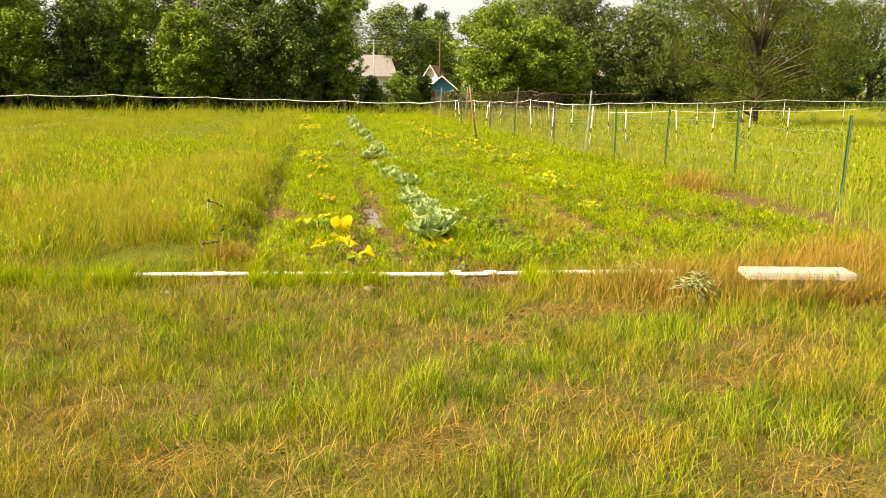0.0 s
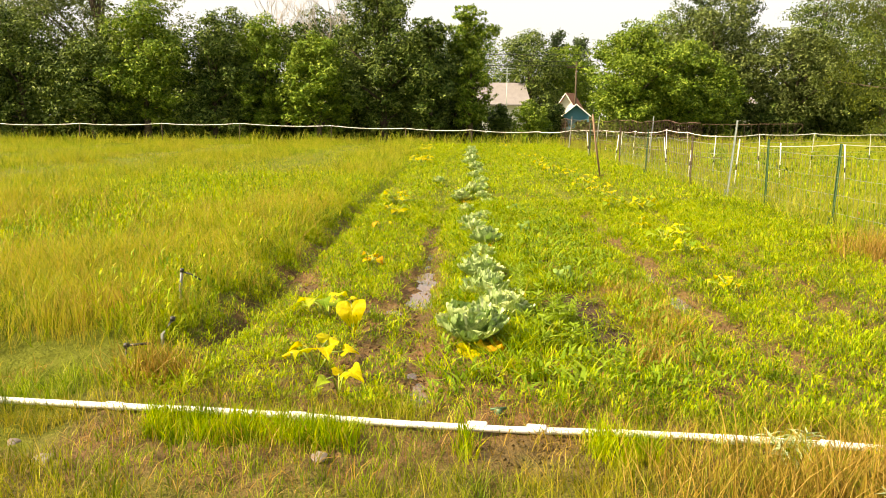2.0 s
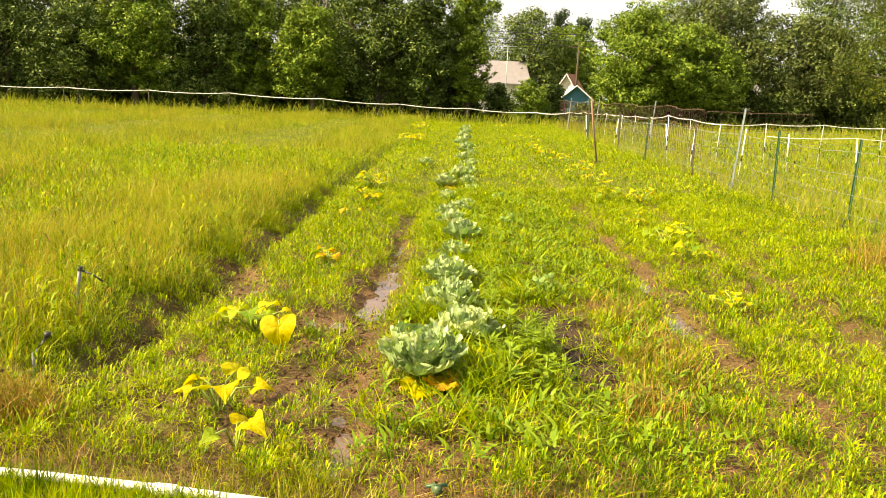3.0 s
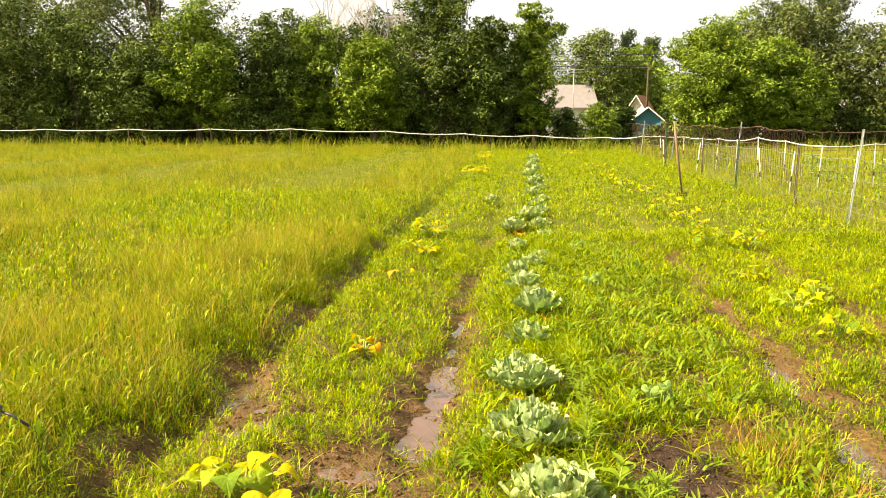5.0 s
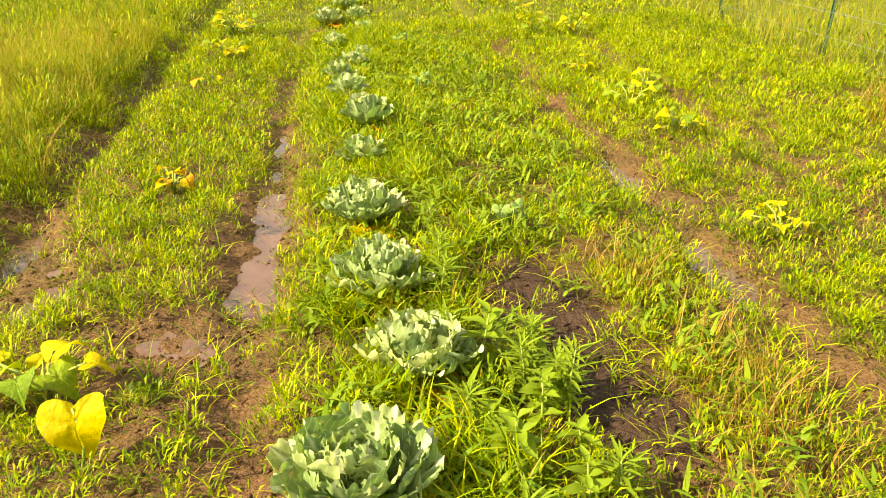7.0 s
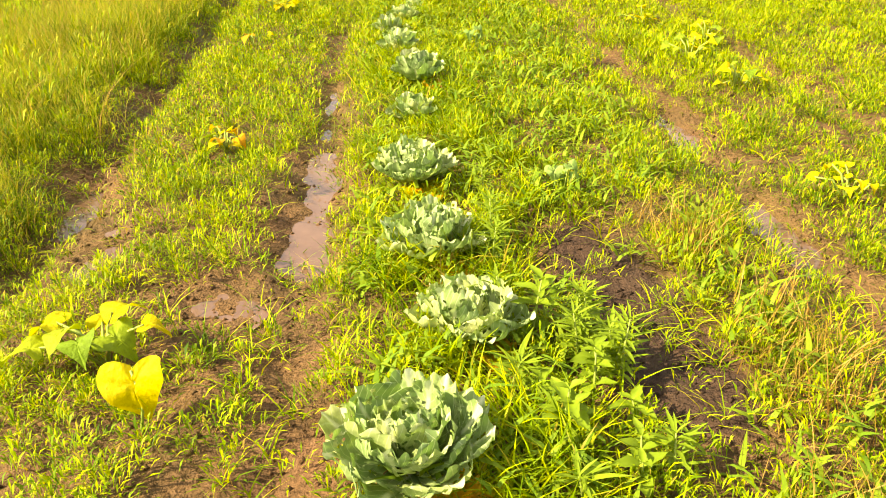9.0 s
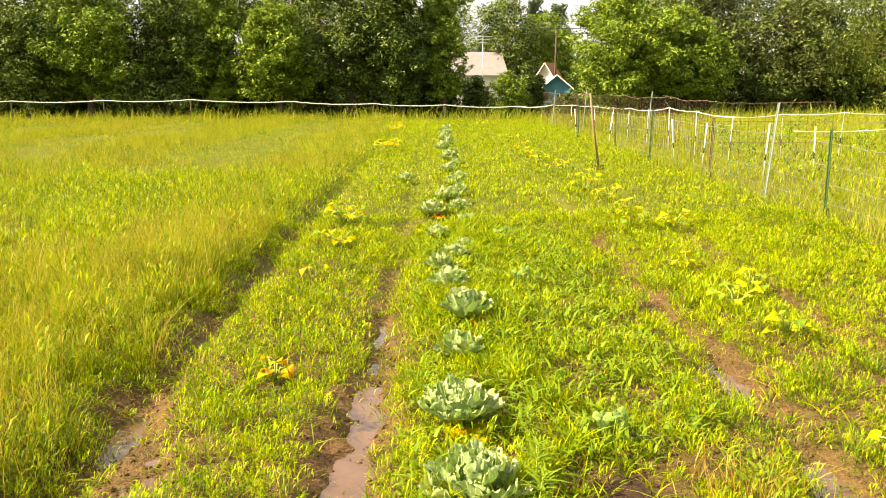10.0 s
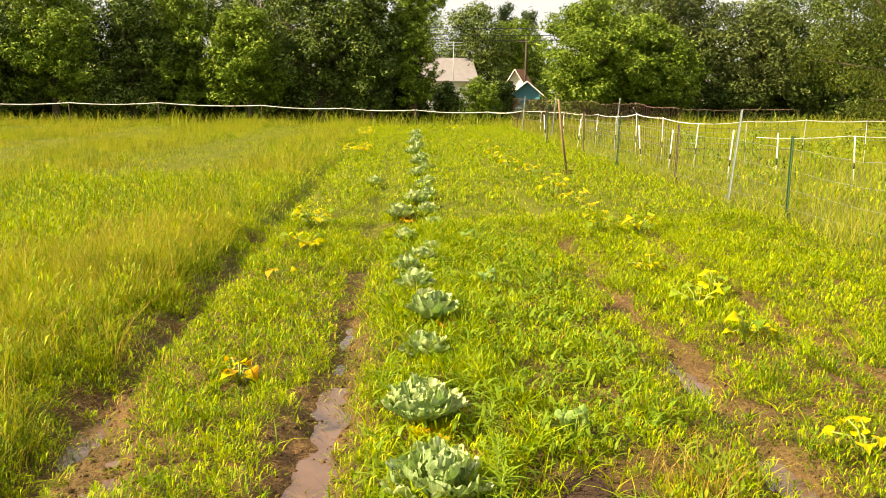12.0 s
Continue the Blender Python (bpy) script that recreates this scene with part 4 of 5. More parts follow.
leafy_weed("broadleaf_weed", 0.37, 1.45, 0.20, 4, 2, BL_W, "bright green weed with paired oval leaves", 1, 0.04, 10, 1.1, 2)
leafy_weed("broadleaf_weed", 0.42, 2.02, 0.26, 4, 3, BL_W, "bright green weed with paired oval leaves", 2, 0.03, 10, 1.1, 1)
leafy_weed("broadleaf_weed", 0.55, 1.28, 0.16, 3, 2, BL_W, "bright green weed with paired oval leaves", 3, 0.04, 10, 1.0, 2)
for i, (x, y, h) in enumerate(((0.62, 2.0, 0.24), (0.55, 1.86, 0.22), (0.66, 1.82, 0.18), (0.42, 2.75, 0.22), (0.38, 2.55, 0.2), (0.28, 1.72, 0.17), (0.48, 3.2, 0.2))):
    leafy_weed("feathery_weed", x, y, h, 9, 5, BL_N, "upright bright green weed with narrow leaves", 10 + i, 0.03, 15, 0.9, 1)
wr = random.Random(77)
for i in range(16):
    x, y = wr.uniform(0.3, 0.72), wr.uniform(1.15, 2.3)
    if i % 3:
        leafy_weed("feathery_weed", x, y, wr.uniform(0.12, 0.24), 7, 4, BL_N, "upright bright green weed with narrow leaves", 50 + i, 0.03, 15, 0.95, 1)
    else:
        leafy_weed("broadleaf_weed", x, y, wr.uniform(0.12, 0.2), 3, 3, BL_W, "bright green weed with paired oval leaves", 50 + i, 0.03, 10, 0.95, 1)
for i, (x, y, s) in enumerate(((1.27, -1.0, 0.8), (1.12, -0.36, 0.6), (1.42, -0.95, 0.65))):
    leafy_weed("silver_weed", x, y, 0.22 * s, 4, 4, BL_S, "grey-green silvery thistle-like weed", 30 + i, 0.08, 5, s, 3, M_STALK)
HEART = heart_mesh("bean_leaf", 0.085, 0.075, leafy("bean_leaf", [(0, (0.15, 0.26, 0.06)), (1, (0.24, 0.35, 0.10))], use_object=True), 80)
for i, (x, y) in enumerate(((0.86, 3.2), (1.05, 8.1), (0.95, 6.2))):
    t = thing("bean_seedling", Matrix.Translation((x, y, float(land(x, y)))), "small seedling with three heart-shaped leaves", "seedling")
    r = random.Random(90 + i)
    for k in range(3):
        a = 40 + 120 * k
        tip = Vector((0.05 * math.cos(radians(a)), 0.05 * math.sin(radians(a)), 0.12 + 0.04 * k))
        vs, fs = tube([(0, 0, -0.01), tuple(tip * 0.6), tuple(tip)], [0.003, 0.003, 0.002], 5)
        st = part("stem", mesh_of("stem", vs, fs, M_STALK, True), t)
        part("leaf", HEART, st, "", Matrix.Translation(tip) @ pose(0, 0, 0, 0, 0, 180 + 50 * (k - 1)) @ pose(0, 0, 0, -35 + r.uniform(-15, 15), 0, 0))

# ---- pipe, risers, bench, tool ----
t = thing("irrigation_pipe", Matrix.Identity(4), "white plastic irrigation pipe lying across the grass", "pipe")
pts = [(-9 + 0.5 * k, pipe_y(-9 + 0.5 * k) + 0.012 * math.sin(1.7 * k), 0.036 + 0.006 * math.sin(k)) for k in range(23)]
vs, fs = tube(pts, 0.0165, 12)
part("pipe", mesh_of("pipe", vs, fs, M_PVC, True), t)
for cx in (-7.1, -5.4, -3.6, -2.75, -1.92, -1.0, -0.15, 0.12, 0.95, 1.39):
    y0 = pipe_y(cx)
    vs, fs = tube([(cx - 0.045, y0 + 0.0075, 0.038), (cx - 0.04, y0 + 0.0068, 0.038), (cx + 0.04, y0 - 0.0068, 0.038), (cx + 0.045, y0 - 0.0075, 0.038)], [0.018, 0.0225, 0.0225, 0.018], 12)
    part("coupling", mesh_of("coupling", vs, fs, M_PVC, True), t)


def riser(x, y, h, bend, label, hose=True):
    t = thing("irrigation_riser", Matrix.Translation((x, y, float(land(x, y)))), label, "irrigation riser")
    vs, fs = tube([(0, 0, -0.05), (0, 0, h * 0.5), (bend, 0.02, h)], 0.011, 10)
    part("tube", mesh_of("tube", vs, fs, M_GREYTUBE, True), t)
    vs, fs = tube([(bend, 0.02, h - 0.005), (bend + 0.005, 0.02, h + 0.02)], 0.015, 10)
    part("cap", mesh_of("cap", vs, fs, M_BLACK, True), t, "black cap")
    if not hose:
        return
    vs, fs = tube([(bend, 0.02, h), (bend + 0.07, 0.01, h - 0.02), (bend + 0.14, 0.0, h - 0.06)], 0.006, 8)
    part("hose", mesh_of("hose", vs, fs, M_BLACK, True), t, "short black hose")


riser(-2.12, 2.22, 0.28, 0.01, "grey plastic drip riser with a short black hose")
riser(-2.0, 1.38, 0.17, 0.06, "bent grey plastic drip riser", False)
t = thing("hose_valve", Matrix.Translation((-2.02, 0.98, 0.16)), "small black hose valve on the dry grass", "valve")
vs, fs = join([tube([(-0.07, 0, 0), (0.07, 0.01, 0.01)], 0.008, 8), tube([(-0.07, 0, 0), (-0.045, 0, 0.005)], 0.015, 8), tube([(-0.06, 0, -0.17), (-0.06, 0, 0)], 0.006, 6)])
part("valve_body", mesh_of("valve_body", vs, fs, M_BLACK, True), t)
t = thing("sprinkler_plug", Matrix.Translation((-0.03, 0.24, 0.03)), "small dark green plastic plug in the mud", "plug")
vs, fs = join([tube([(0, 0, -0.03), (0, 0, 0.015), (0.004, 0, 0.02)], [0.02, 0.022, 0.014], 10), tube([(-0.04, 0, 0.01), (0.04, 0.005, 0.015)], 0.008, 8)])
part("plug_body", mesh_of("plug_body", vs, fs, M_GREENPOST, True), t)

t = thing("low_bench", pose(2.08, -0.98, -0.10, 0, 0, -14) @ Matrix.Diagonal((0.72, 0.9, 0.9, 1)), "low weathered white bench sunk in dry grass", "bench")
vs, fs = box(-0.52, -0.13, 0.265, 0.52, 0.13, 0.325, 0.012)
part("board", mesh_of("board", vs, fs, M_OLDWHITE), t)
for sx in (-0.33, 0.36):
    vs, fs = join([tube([(sx - 0.05, -0.08, -0.03), (sx, -0.07, 0.28)], 0.045, 8), tube([(sx + 0.05, 0.08, -0.03), (sx, 0.07, 0.28)], 0.045, 8)])
    part("leg", mesh_of("leg", vs, fs, M_OLDWHITE), t)
vs, fs = box(-0.34, -0.07, 0.17, 0.36, -0.04, 0.266, 0.006)
part("apron", mesh_of("apron", vs, fs, M_OLDWHITE), t)

t = thing("garden_hoe", Matrix.Translation((4.14, 15.67, 0.02)), "long-handled hoe standing in the grass, blade muddy", "hoe")
vs, fs = tube([(0, 0, 0.02), (-0.15, -0.12, 0.75), (-0.3, -0.3, 1.5)], [0.022, 0.024, 0.02], 8)
part("handle", mesh_of("handle", vs, fs, M_WOOD, True), t)
vs, fs = box(-0.14, -0.05, -0.02, 0.16, 0.07, 0.07, 0.02)
part("blade", mesh_of("blade", vs, fs, M_SOIL), t, "mud-caked blade")


def stone(x, y, s, seed):
    bm = bmesh.new()
    bmesh.ops.create_icosphere(bm, subdivisions=2, radius=s)
    r = random.Random(seed)
    off = Vector((r.uniform(0, 9), r.uniform(0, 9), 0))
    for v in bm.verts:
        v.co *= 1 + 0.5 * noise.noise(v.co / s * 0.9 + off)
        v.co.z *= 0.6
    me = bpy.data.meshes.new("stone")
    bm.to_mesh(me)
    bm.free()
    me.materials.append(M_STONE)
    ob = new("stone", me)
    ob.location = (x, y, float(land(x, y)) + s * 0.15)
    tagged(ob, "small grey-brown field stone", "stone", "field stones")


for i, (x, y, s) in enumerate(((0.61, 0.95, 0.035), (-2.05, -0.15, 0.04), (-0.85, -0.25, 0.04), (-2.25, 0.0, 0.03), (0.62, 4.9, 0.03))):
    stone(x, y, s, i)

# ---- fences ----
def sagging(a, b_, sag, n=6):
    a, b_ = Vector(a), Vector(b_)
    return [tuple(a.lerp(b_, k / n) - Vector((0, 0, sag * 4 * (k / n) * (1 - k / n)))) for k in range(n + 1)]


def tape_fence(name, posts, label, sag=0.05, width=0.02, lower=None, post_r=0.018, mats=(M_TAPE, M_BLACK), striped=True):
    """Posts, each with its top height, joined by white tape that sags from one to the next."""
    t = thing(name, Matrix.Identity(4), label, "fence")
    r = random.Random(len(posts))
    for x, y, z in posts:
        lx, ly = r.uniform(-0.06, 0.06), r.uniform(-0.05, 0.05)
        vs, fs = tube([(x + lx, y + ly, -0.05), (x, y, z)], [post_r, post_r * 0.8], 6)
        post = part("post", mesh_of("post", vs, fs, mats[0], True), t)
        if striped:
            for s in (0.36,):
                p0, p1 = Vector((x + lx, y + ly, -0.05)), Vector((x, y, z))
                vs, fs = tube([tuple(p0.lerp(p1, s)), tuple(p0.lerp(p1, s + 0.13))], post_r * 1.12, 6)
                part("band", mesh_of("band", vs, fs, mats[1], True), post, "black band")
    pts = []
    for p, q in zip(posts, posts[1:]):
        pts += sagging(p, q, sag)[:-1]
    pts.append(posts[-1])
    vs, fs = tube([(x, y, z - 0.02) for x, y, z in pts], width, 5)
    part("tape", mesh_of("tape", vs, fs, M_TAPE, True), t)
    if lower:
        for f in lower:
            vs, fs = tube([(x, y, z * f) for x, y, z in pts], 0.004, 4)
            part("strand", mesh_of("strand", vs, fs, M_GREYWIRE, True), t)
    return t


FAR = [(-29.0, 38, 1.0), (-25.2, 38, 1.04), (-21.3, 38, 1.02), (-17.2, 38, 1.04), (-13.1, 38, 1.06), (-9.15, 38, 1.08), (-4.5, 38, 0.98), (-0.7, 38, 0.87), (2.68, 38, 0.8), (6.15, 38, 0.72), (7.6, 36.5, 0.82)]
tape_fence("boundary_fence", FAR, "white tape fence on thin posts before the trees", 0.08, 0.018, None, 0.02, (M_DARKPOST, M_BLACK), False)
NET = [(7.6, 36.5, 0.82), (7.5, 32.5, 0.9), (7.55, 29, 0.95), (7.5, 26.4, 0.95), (7.4, 24.3, 1.0), (7.3, 22.2, 1.0), (7.25, 20.4, 1.12), (7.2, 18.4, 1.08), (7.3, 16.6, 1.02), (8.6, 17.0, 1.06),
       (10.2, 17.3, 1.08), (11.9, 17.6, 1.05), (13.8, 18.0, 1.12), (15.6, 18.4, 1.15), (18.4, 19.0, 1.1), (22, 20, 1.1)]
tape_fence("electric_fence", NET, "white tape on striped step-in fence posts in the meadow", 0.03, 0.010, (0.8, 0.55), 0.010)
NET2 = [(6.2, 26.5, 0.9), (6.35, 22.5, 0.9), (6.1, 17.0, 0.95), (6.45, 15.9, 0.9), (6.75, 13.8, 1.0)]
t = thing("step_in_posts", Matrix.Identity(4), "row of white step-in fence posts with black bands", "fence posts")
for i, (x, y, z) in enumerate(NET2 + [(8.0, 14.5, 0.9), (9.0, 13.6, 0.9), (10.3, 13.9, 0.95), (11.6, 14.2, 0.95), (13.0, 14.5, 0.95)]):
    lean = (random.Random(i).uniform(-0.12, 0.12))
    vs, fs = tube([(x + lean, y, -0.05), (x, y, z)], 0.012, 6)
    post = part("post", mesh_of("post", vs, fs, M_TAPE, True), t)
    for s in (0.36,):
        p0, p1 = Vector((x + lean, y, -0.05)), Vector((x, y, z))
        vs, fs = tube([tuple(p0.lerp(p1, s)), tuple(p0.lerp(p1, s + 0.12))], 0.0135, 6)
        part("band", mesh_of("band", vs, fs, M_BLACK, True), post, "black band")
vs, fs = tube(sagging((7.2, 13.8, 0.86), (8.9, 13.6, 0.9), 0.03)[:-1] + sagging((8.9, 13.6, 0.9), (11.6, 14.2, 0.9), 0.05)[:-1] + sagging((11.6, 14.2, 0.9), (16, 15, 0.92), 0.05), 0.007, 5)
part("tape", mesh_of("tape", vs, fs, M_TAPE, True), t)


def t_post(x, y, h, mat, label, lean=(0, 0)):
    """A steel T-post: T section, studs up its face and an anchor plate."""
    t = thing("steel_post", Matrix.Translation((x, y, 0)), label, "post", "posts of the wire fence")
    vs, fs = [], []
    prof = [(-0.02, 0.004), (-0.02, -0.003), (-0.004, -0.003), (-0.003, -0.03), (0.003, -0.03), (0.004, -0.003), (0.02, -0.003), (0.02, 0.004)]
    for z, s in ((-0.1, 0), (h, 1)):
        vs += [(px * 0.95 + lean[0] * s, py * 0.95 + lean[1] * s, z) for px, py in prof]
    n = len(prof)
    fs = [(k, (k + 1) % n, n + (k + 1) % n, n + k) for k in range(n)] + [tuple(range(n - 1, -1, -1)), tuple(range(n, 2 * n))]
    body = part("body", mesh_of("body", vs, fs, mat), t)
    stud = [box(-0.008 + lean[0] * z / h, 0.004 + lean[1] * z / h, z, 0.008 + lean[0] * z / h, 0.012 + lean[1] * z / h, z + 0.018) for z in np.arange(0.15, h - 0.05, 0.09)]
    vs, fs = join(stud)
    part("stud_strip", mesh_of("stud_strip", vs, fs, mat), body)
    vs, fs = box(-0.05, 0.004, 0.0, 0.05, 0.010, 0.12)
    part("anchor_plate", mesh_of("anchor_plate", vs, fs, mat), body)


GREEN, GREY, DARK = "green painted steel T-post in the grass", "grey galvanised steel T-post, leaning", "dark thin garden stake"
LINE = [(5.2, 2.5, 1.15, M_GREENPOST, GREEN), (5.3, 4.9, 1.16, M_GREENPOST, GREEN), (5.3, 7.1, 1.12, M_GREENPOST, GREEN), (5.45, 9.5, 1.12, M_GREENPOST, GREEN), (5.56, 11.4, 1.42, M_GREYPOST, GREY),
        (5.72, 13.9, 1.1, M_DARKPOST, DARK), (5.7, 17.2, 1.15, M_GREENPOST, GREEN), (5.9, 20.6, 1.15, M_DARKPOST, DARK), (6.05, 25.3, 1.25, M_GREENPOST, GREEN), (6.5, 27.5, 1.5, M_DARKPOST, DARK), (6.9, 33.5, 1.5, M_GREYPOST, GREY), (7.1, 35.4, 1.3, M_DARKPOST, DARK), (7.35, 30.0, 1.5, M_GREYPOST, GREY), (7.3, 22.3, 1.5, M_GREYPOST, GREY)]
for i, (x, y, h, mat, lab) in enumerate(LINE):
    t_post(x, y, h, mat, lab, (0.12 if mat is M_GREYPOST else random.Random(i).uniform(-0.03, 0.05), 0.0))


def wire_panel(name, path, z0, z1, step, levels, r, mat, label, wav=0.0):
    """A welded wire fence: upright wires between level ones along a path."""
    t = thing(name, Matrix.Identity(4), label, "wire fence")
    rr = random.Random(len(path) + int(z1 * 100))
    P = [Vector(p) for p in path]
    ups, tops = [], []
    for a, b_ in zip(P, P[1:]):
        n = max(1, round((b_ - a).length / step))
        for k in range(n):
            p = a.lerp(b_, k / n)
            top = z1 + wav * (math.sin(p.y * 1.3) + 0.6 * math.sin(p.y * 2.9)) + rr.uniform(-0.01, 0.01)
            ups.append(tube([(p.x + rr.uniform(-0.02, 0.02), p.y, z0), (p.x, p.y, top)], r, 3, False))
            tops.append((p.x, p.y, top))
    vs, fs = join(ups)
    part("mesh_infill", mesh_of("mesh_infill", vs, fs, mat), t)
    for f in levels:
        vs, fs = tube([(x, y, z0 + (z - z0) * f) for x, y, z in tops], r * (1.3 if f == 1 else 1), 4, False)
        part("level_wire", mesh_of("level_wire", vs, fs, mat), t)


wire_panel("garden_mesh", [(5.2, 2.5, 0), (5.3, 4.9, 0), (5.3, 7.1, 0), (5.45, 9.5, 0), (5.56, 11.4, 0), (5.72, 13.9, 0), (5.7, 17.2, 0), (5.9, 20.6, 0)], 0.0, 0.95, 0.12, (0.2, 0.45, 0.7, 1), 0.0022, M_GREYWIRE, "thin grey wire mesh along the steel posts", 0.015)
wire_panel("rusty_wire_fence", [(7.0, 36, 0), (7.1, 33, 0), (7.2, 28, 0), (7.25, 24, 0), (7.15, 20, 0), (7.0, 16.8, 0)], 0.0, 1.34, 0.17, (0.35, 0.7, 1), 0.006, M_WIRE, "rusty welded wire fence with a wavy top", 0.03)
wire_panel("rusty_wire_fence", [(7.0, 16.8, 0), (9.5, 16.2, 0)], 0.0, 1.3, 0.17, (0.35, 0.7, 1), 0.005, M_WIRE, "rusty welded wire fence with a wavy top", 0.02)

# ---- trees ----
def leaves(centres, radii, count, size, outward=0.6, aspect=1.5, droop=0.0):
    """Many small folded leaf sprays over the shells of overlapping lobes."""
    # each lobe carries clumps on its shell, each clump its leaves
    per = 17
    ce, ra = np.repeat(np.array(centres), per, 0), np.repeat(np.array(radii), per)
    sd = rng.normal(0, 1, (len(ce), 3)) + np.array([0, 0, 0.25])
    sd /= np.linalg.norm(sd, axis=1)[:, None]
    ce = ce + sd * (ra * rng.uniform(0.55, 1.12, len(ce)))[:, None] * np.array([1, 1, 0.85])
    ra = ra * rng.uniform(0.2, 0.42, len(ce))
    k = rng.choice(len(ce), count, p=ra ** 2 / np.sum(ra ** 2))
    d = rng.normal(0, 1, (count, 3))
    d /= np.linalg.norm(d, axis=1)[:, None]
    rr = ra[k] * (1 - 0.7 * rng.random(count) ** 1.6)
    c = ce[k] + d * rr[:, None] * np.array([1.15, 1.15, 0.75])
    c[:, 2] = np.maximum(c[:, 2], 0.05)
    up = np.array([0, 0, 0.7])
    nrm = d * outward + rng.normal(0, 0.55, (count, 3)) + up
    nrm /= np.linalg.norm(nrm, axis=1)[:, None]
    a = np.cross(nrm, rng.normal(0, 1, (count, 3)))
    a[:, 2] -= droop
    a /= np.linalg.norm(a, axis=1)[:, None] + 1e-9
    b_ = np.cross(nrm, a)
    s = size * rng.uniform(0.55, 1.3, count)[:, None]
    # a pointed leaf, bent a little
    p0, p1, p2 = c - a * s * 0.55 * aspect, c + b_ * s * 0.34 + nrm * s * 0.1, c + a * s * 0.35 * aspect - b_ * s * 0.30
    v = np.stack([p0, p1, p2], 1).reshape(-1, 3)
    return v, np.arange(count * 3).reshape(-1, 3)


def tree(x, y, h, w, low, mat, label, seed, count=7000, size=0.26, lobes=26, lobe=0.24, shape="round", lean=0.0, droop=0.0, name="tree", trunk_r=None, bark=M_BARK):
    """A tapered trunk with limbs and a crown of leaf sprays in uneven lobes; low: where the crown begins."""
    r = random.Random(seed)
    t = thing(name, Matrix.Translation((x, y, 0)), label, "tree")
    tr = trunk_r or 0.02 * h + 0.04
    ch = h - low
    centres, radii = [], []
    for k in range(lobes):
        a, s = r.uniform(0, 6.283), r.random() ** 0.6
        f = (k + 0.5) / lobes
        z = low + ch * (0.06 + 0.88 * f)
        if shape == "round":
            prof = math.sin(math.pi * min(1, 0.16 + 0.8 * f)) ** 0.6
        elif shape == "cone":
            prof = (1 - f) ** 0.8 + 0.12
        else:
            prof = (0.35 + 0.65 * f) if f < 0.75 else 1 - (f - 0.75) * 2.2
        rad = w * 0.5 * prof
        lr = w * lobe * r.uniform(0.6, 1.25) * (0.6 + 0.4 * prof)
        centres.append((math.cos(a) * max(0, rad - lr * 0.6) * s + lean * f, math.sin(a) * max(0, rad - lr * 0.6) * s, z))
        radii.append(lr)
    limbs = [tube([(0, 0, -0.2), (lean * 0.1, 0, low * 0.6 + 0.2), (lean * 0.3, 0.05, low + ch * 0.3), (lean * 0.6, 0, low + ch * 0.75)], [tr * 1.3, tr, tr * 0.7, tr * 0.2], 8)]
    for k in range(0, lobes, 2):
        cx, cy, cz = centres[k]
        z0 = min(cz * 0.75, low + ch * 0.5) * r.uniform(0.6, 0.95)
        limbs.append(tube([(lean * 0.2, 0, z0), (cx * 0.5, cy * 0.5, (z0 + cz) / 2 + 0.15), (cx, cy, cz)], [tr * 0.42, tr * 0.25, tr * 0.06], 5))
    vs, fs = join(limbs)
    part("trunk", mesh_of("trunk", vs, fs, bark, True), t)
    v, tri = leaves(centres, radii, int(count * 2.7), size * 0.6, droop=droop)
    part("crown", tri_mesh("crown", v, tri, mat), t)
    return t


DEEP = "dense dark green broadleaf tree at the field edge"
VINE = "tall tree hung with leafy vines"
BRT = "bright yellow-green rounded broadleaf tree"
OLIVE = "olive-green tree lit by low sun"
BUSH = "green undergrowth bush beneath the trees, shade put into its leaf colour"
# first rank along the boundary
tree(-27, 43, 8.5, 7, 0.6, M_TREE_B, DEEP, 1)
tree(-22.5, 43.5, 7.2, 7, 0.4, M_TREE_B, DEEP, 2, 9000)
tree(-18.2, 42.5, 5.6, 5.5, 0.3, M_TREE_B, DEEP, 3, 8000)
tree(-15.2, 42.4, 7.6, 5.2, 1.0, M_TREE_A, OLIVE, 4, 9000, 0.24)
tree(-11.6, 43.0, 6.6, 5.0, 0.5, M_TREE_B, DEEP, 5, 8500)
tree(-9.0, 44.0, 7.0, 4.6, 0.6, M_TREE_A, OLIVE, 6, 7500)
tree(-5.6, 42.3, 5.6, 4.6, 0.7, M_TREE_A, "leafy green tree with low hanging branches", 7, 9000, 0.24)
tree(-2.0, 43.2, 9.7, 7.4, 0.5, M_TREE_B, VINE, 8, 15000, 0.25, 36, 0.2)
tree(0.7, 42.6, 7.0, 4.0, 0.4, M_TREE_B, DEEP, 9, 8000)
tree(2.9, 44.5, 8.0, 3.6, 3.6, M_TREE_A, "slender open-crowned green tree", 10, 3600, 0.26, 14, 0.22)
tree(3.0, 42.6, 5.3, 2.5, 0.7, M_TREE_A, "bright green young tree", 11, 5200, 0.2)
tree(6.3, 42.0, 2.3, 2.3, 0.1, M_TREE_A, "bright green rounded bush before a house", 12, 3600, 0.16, name="bush")
tree(4.8, 44.5, 2.0, 2.2, 0.2, M_TREE_B, BUSH, 13, 2500, 0.2, name="bush")
tree(12.3, 42.6, 6.3, 7.4, 1.0, M_TREE_A, BRT, 14, 15000, 0.25, 34, 0.2)
tree(16.0, 43.2, 5.3, 6.0, 0.9, M_TREE_A, BRT, 15, 11000, 0.25, 28, 0.2)
tree(19.0, 47.5, 8.4, 8.0, 1.5, M_TREE_C, "grey-green tree with a ragged crown", 16, 9000, 0.28)
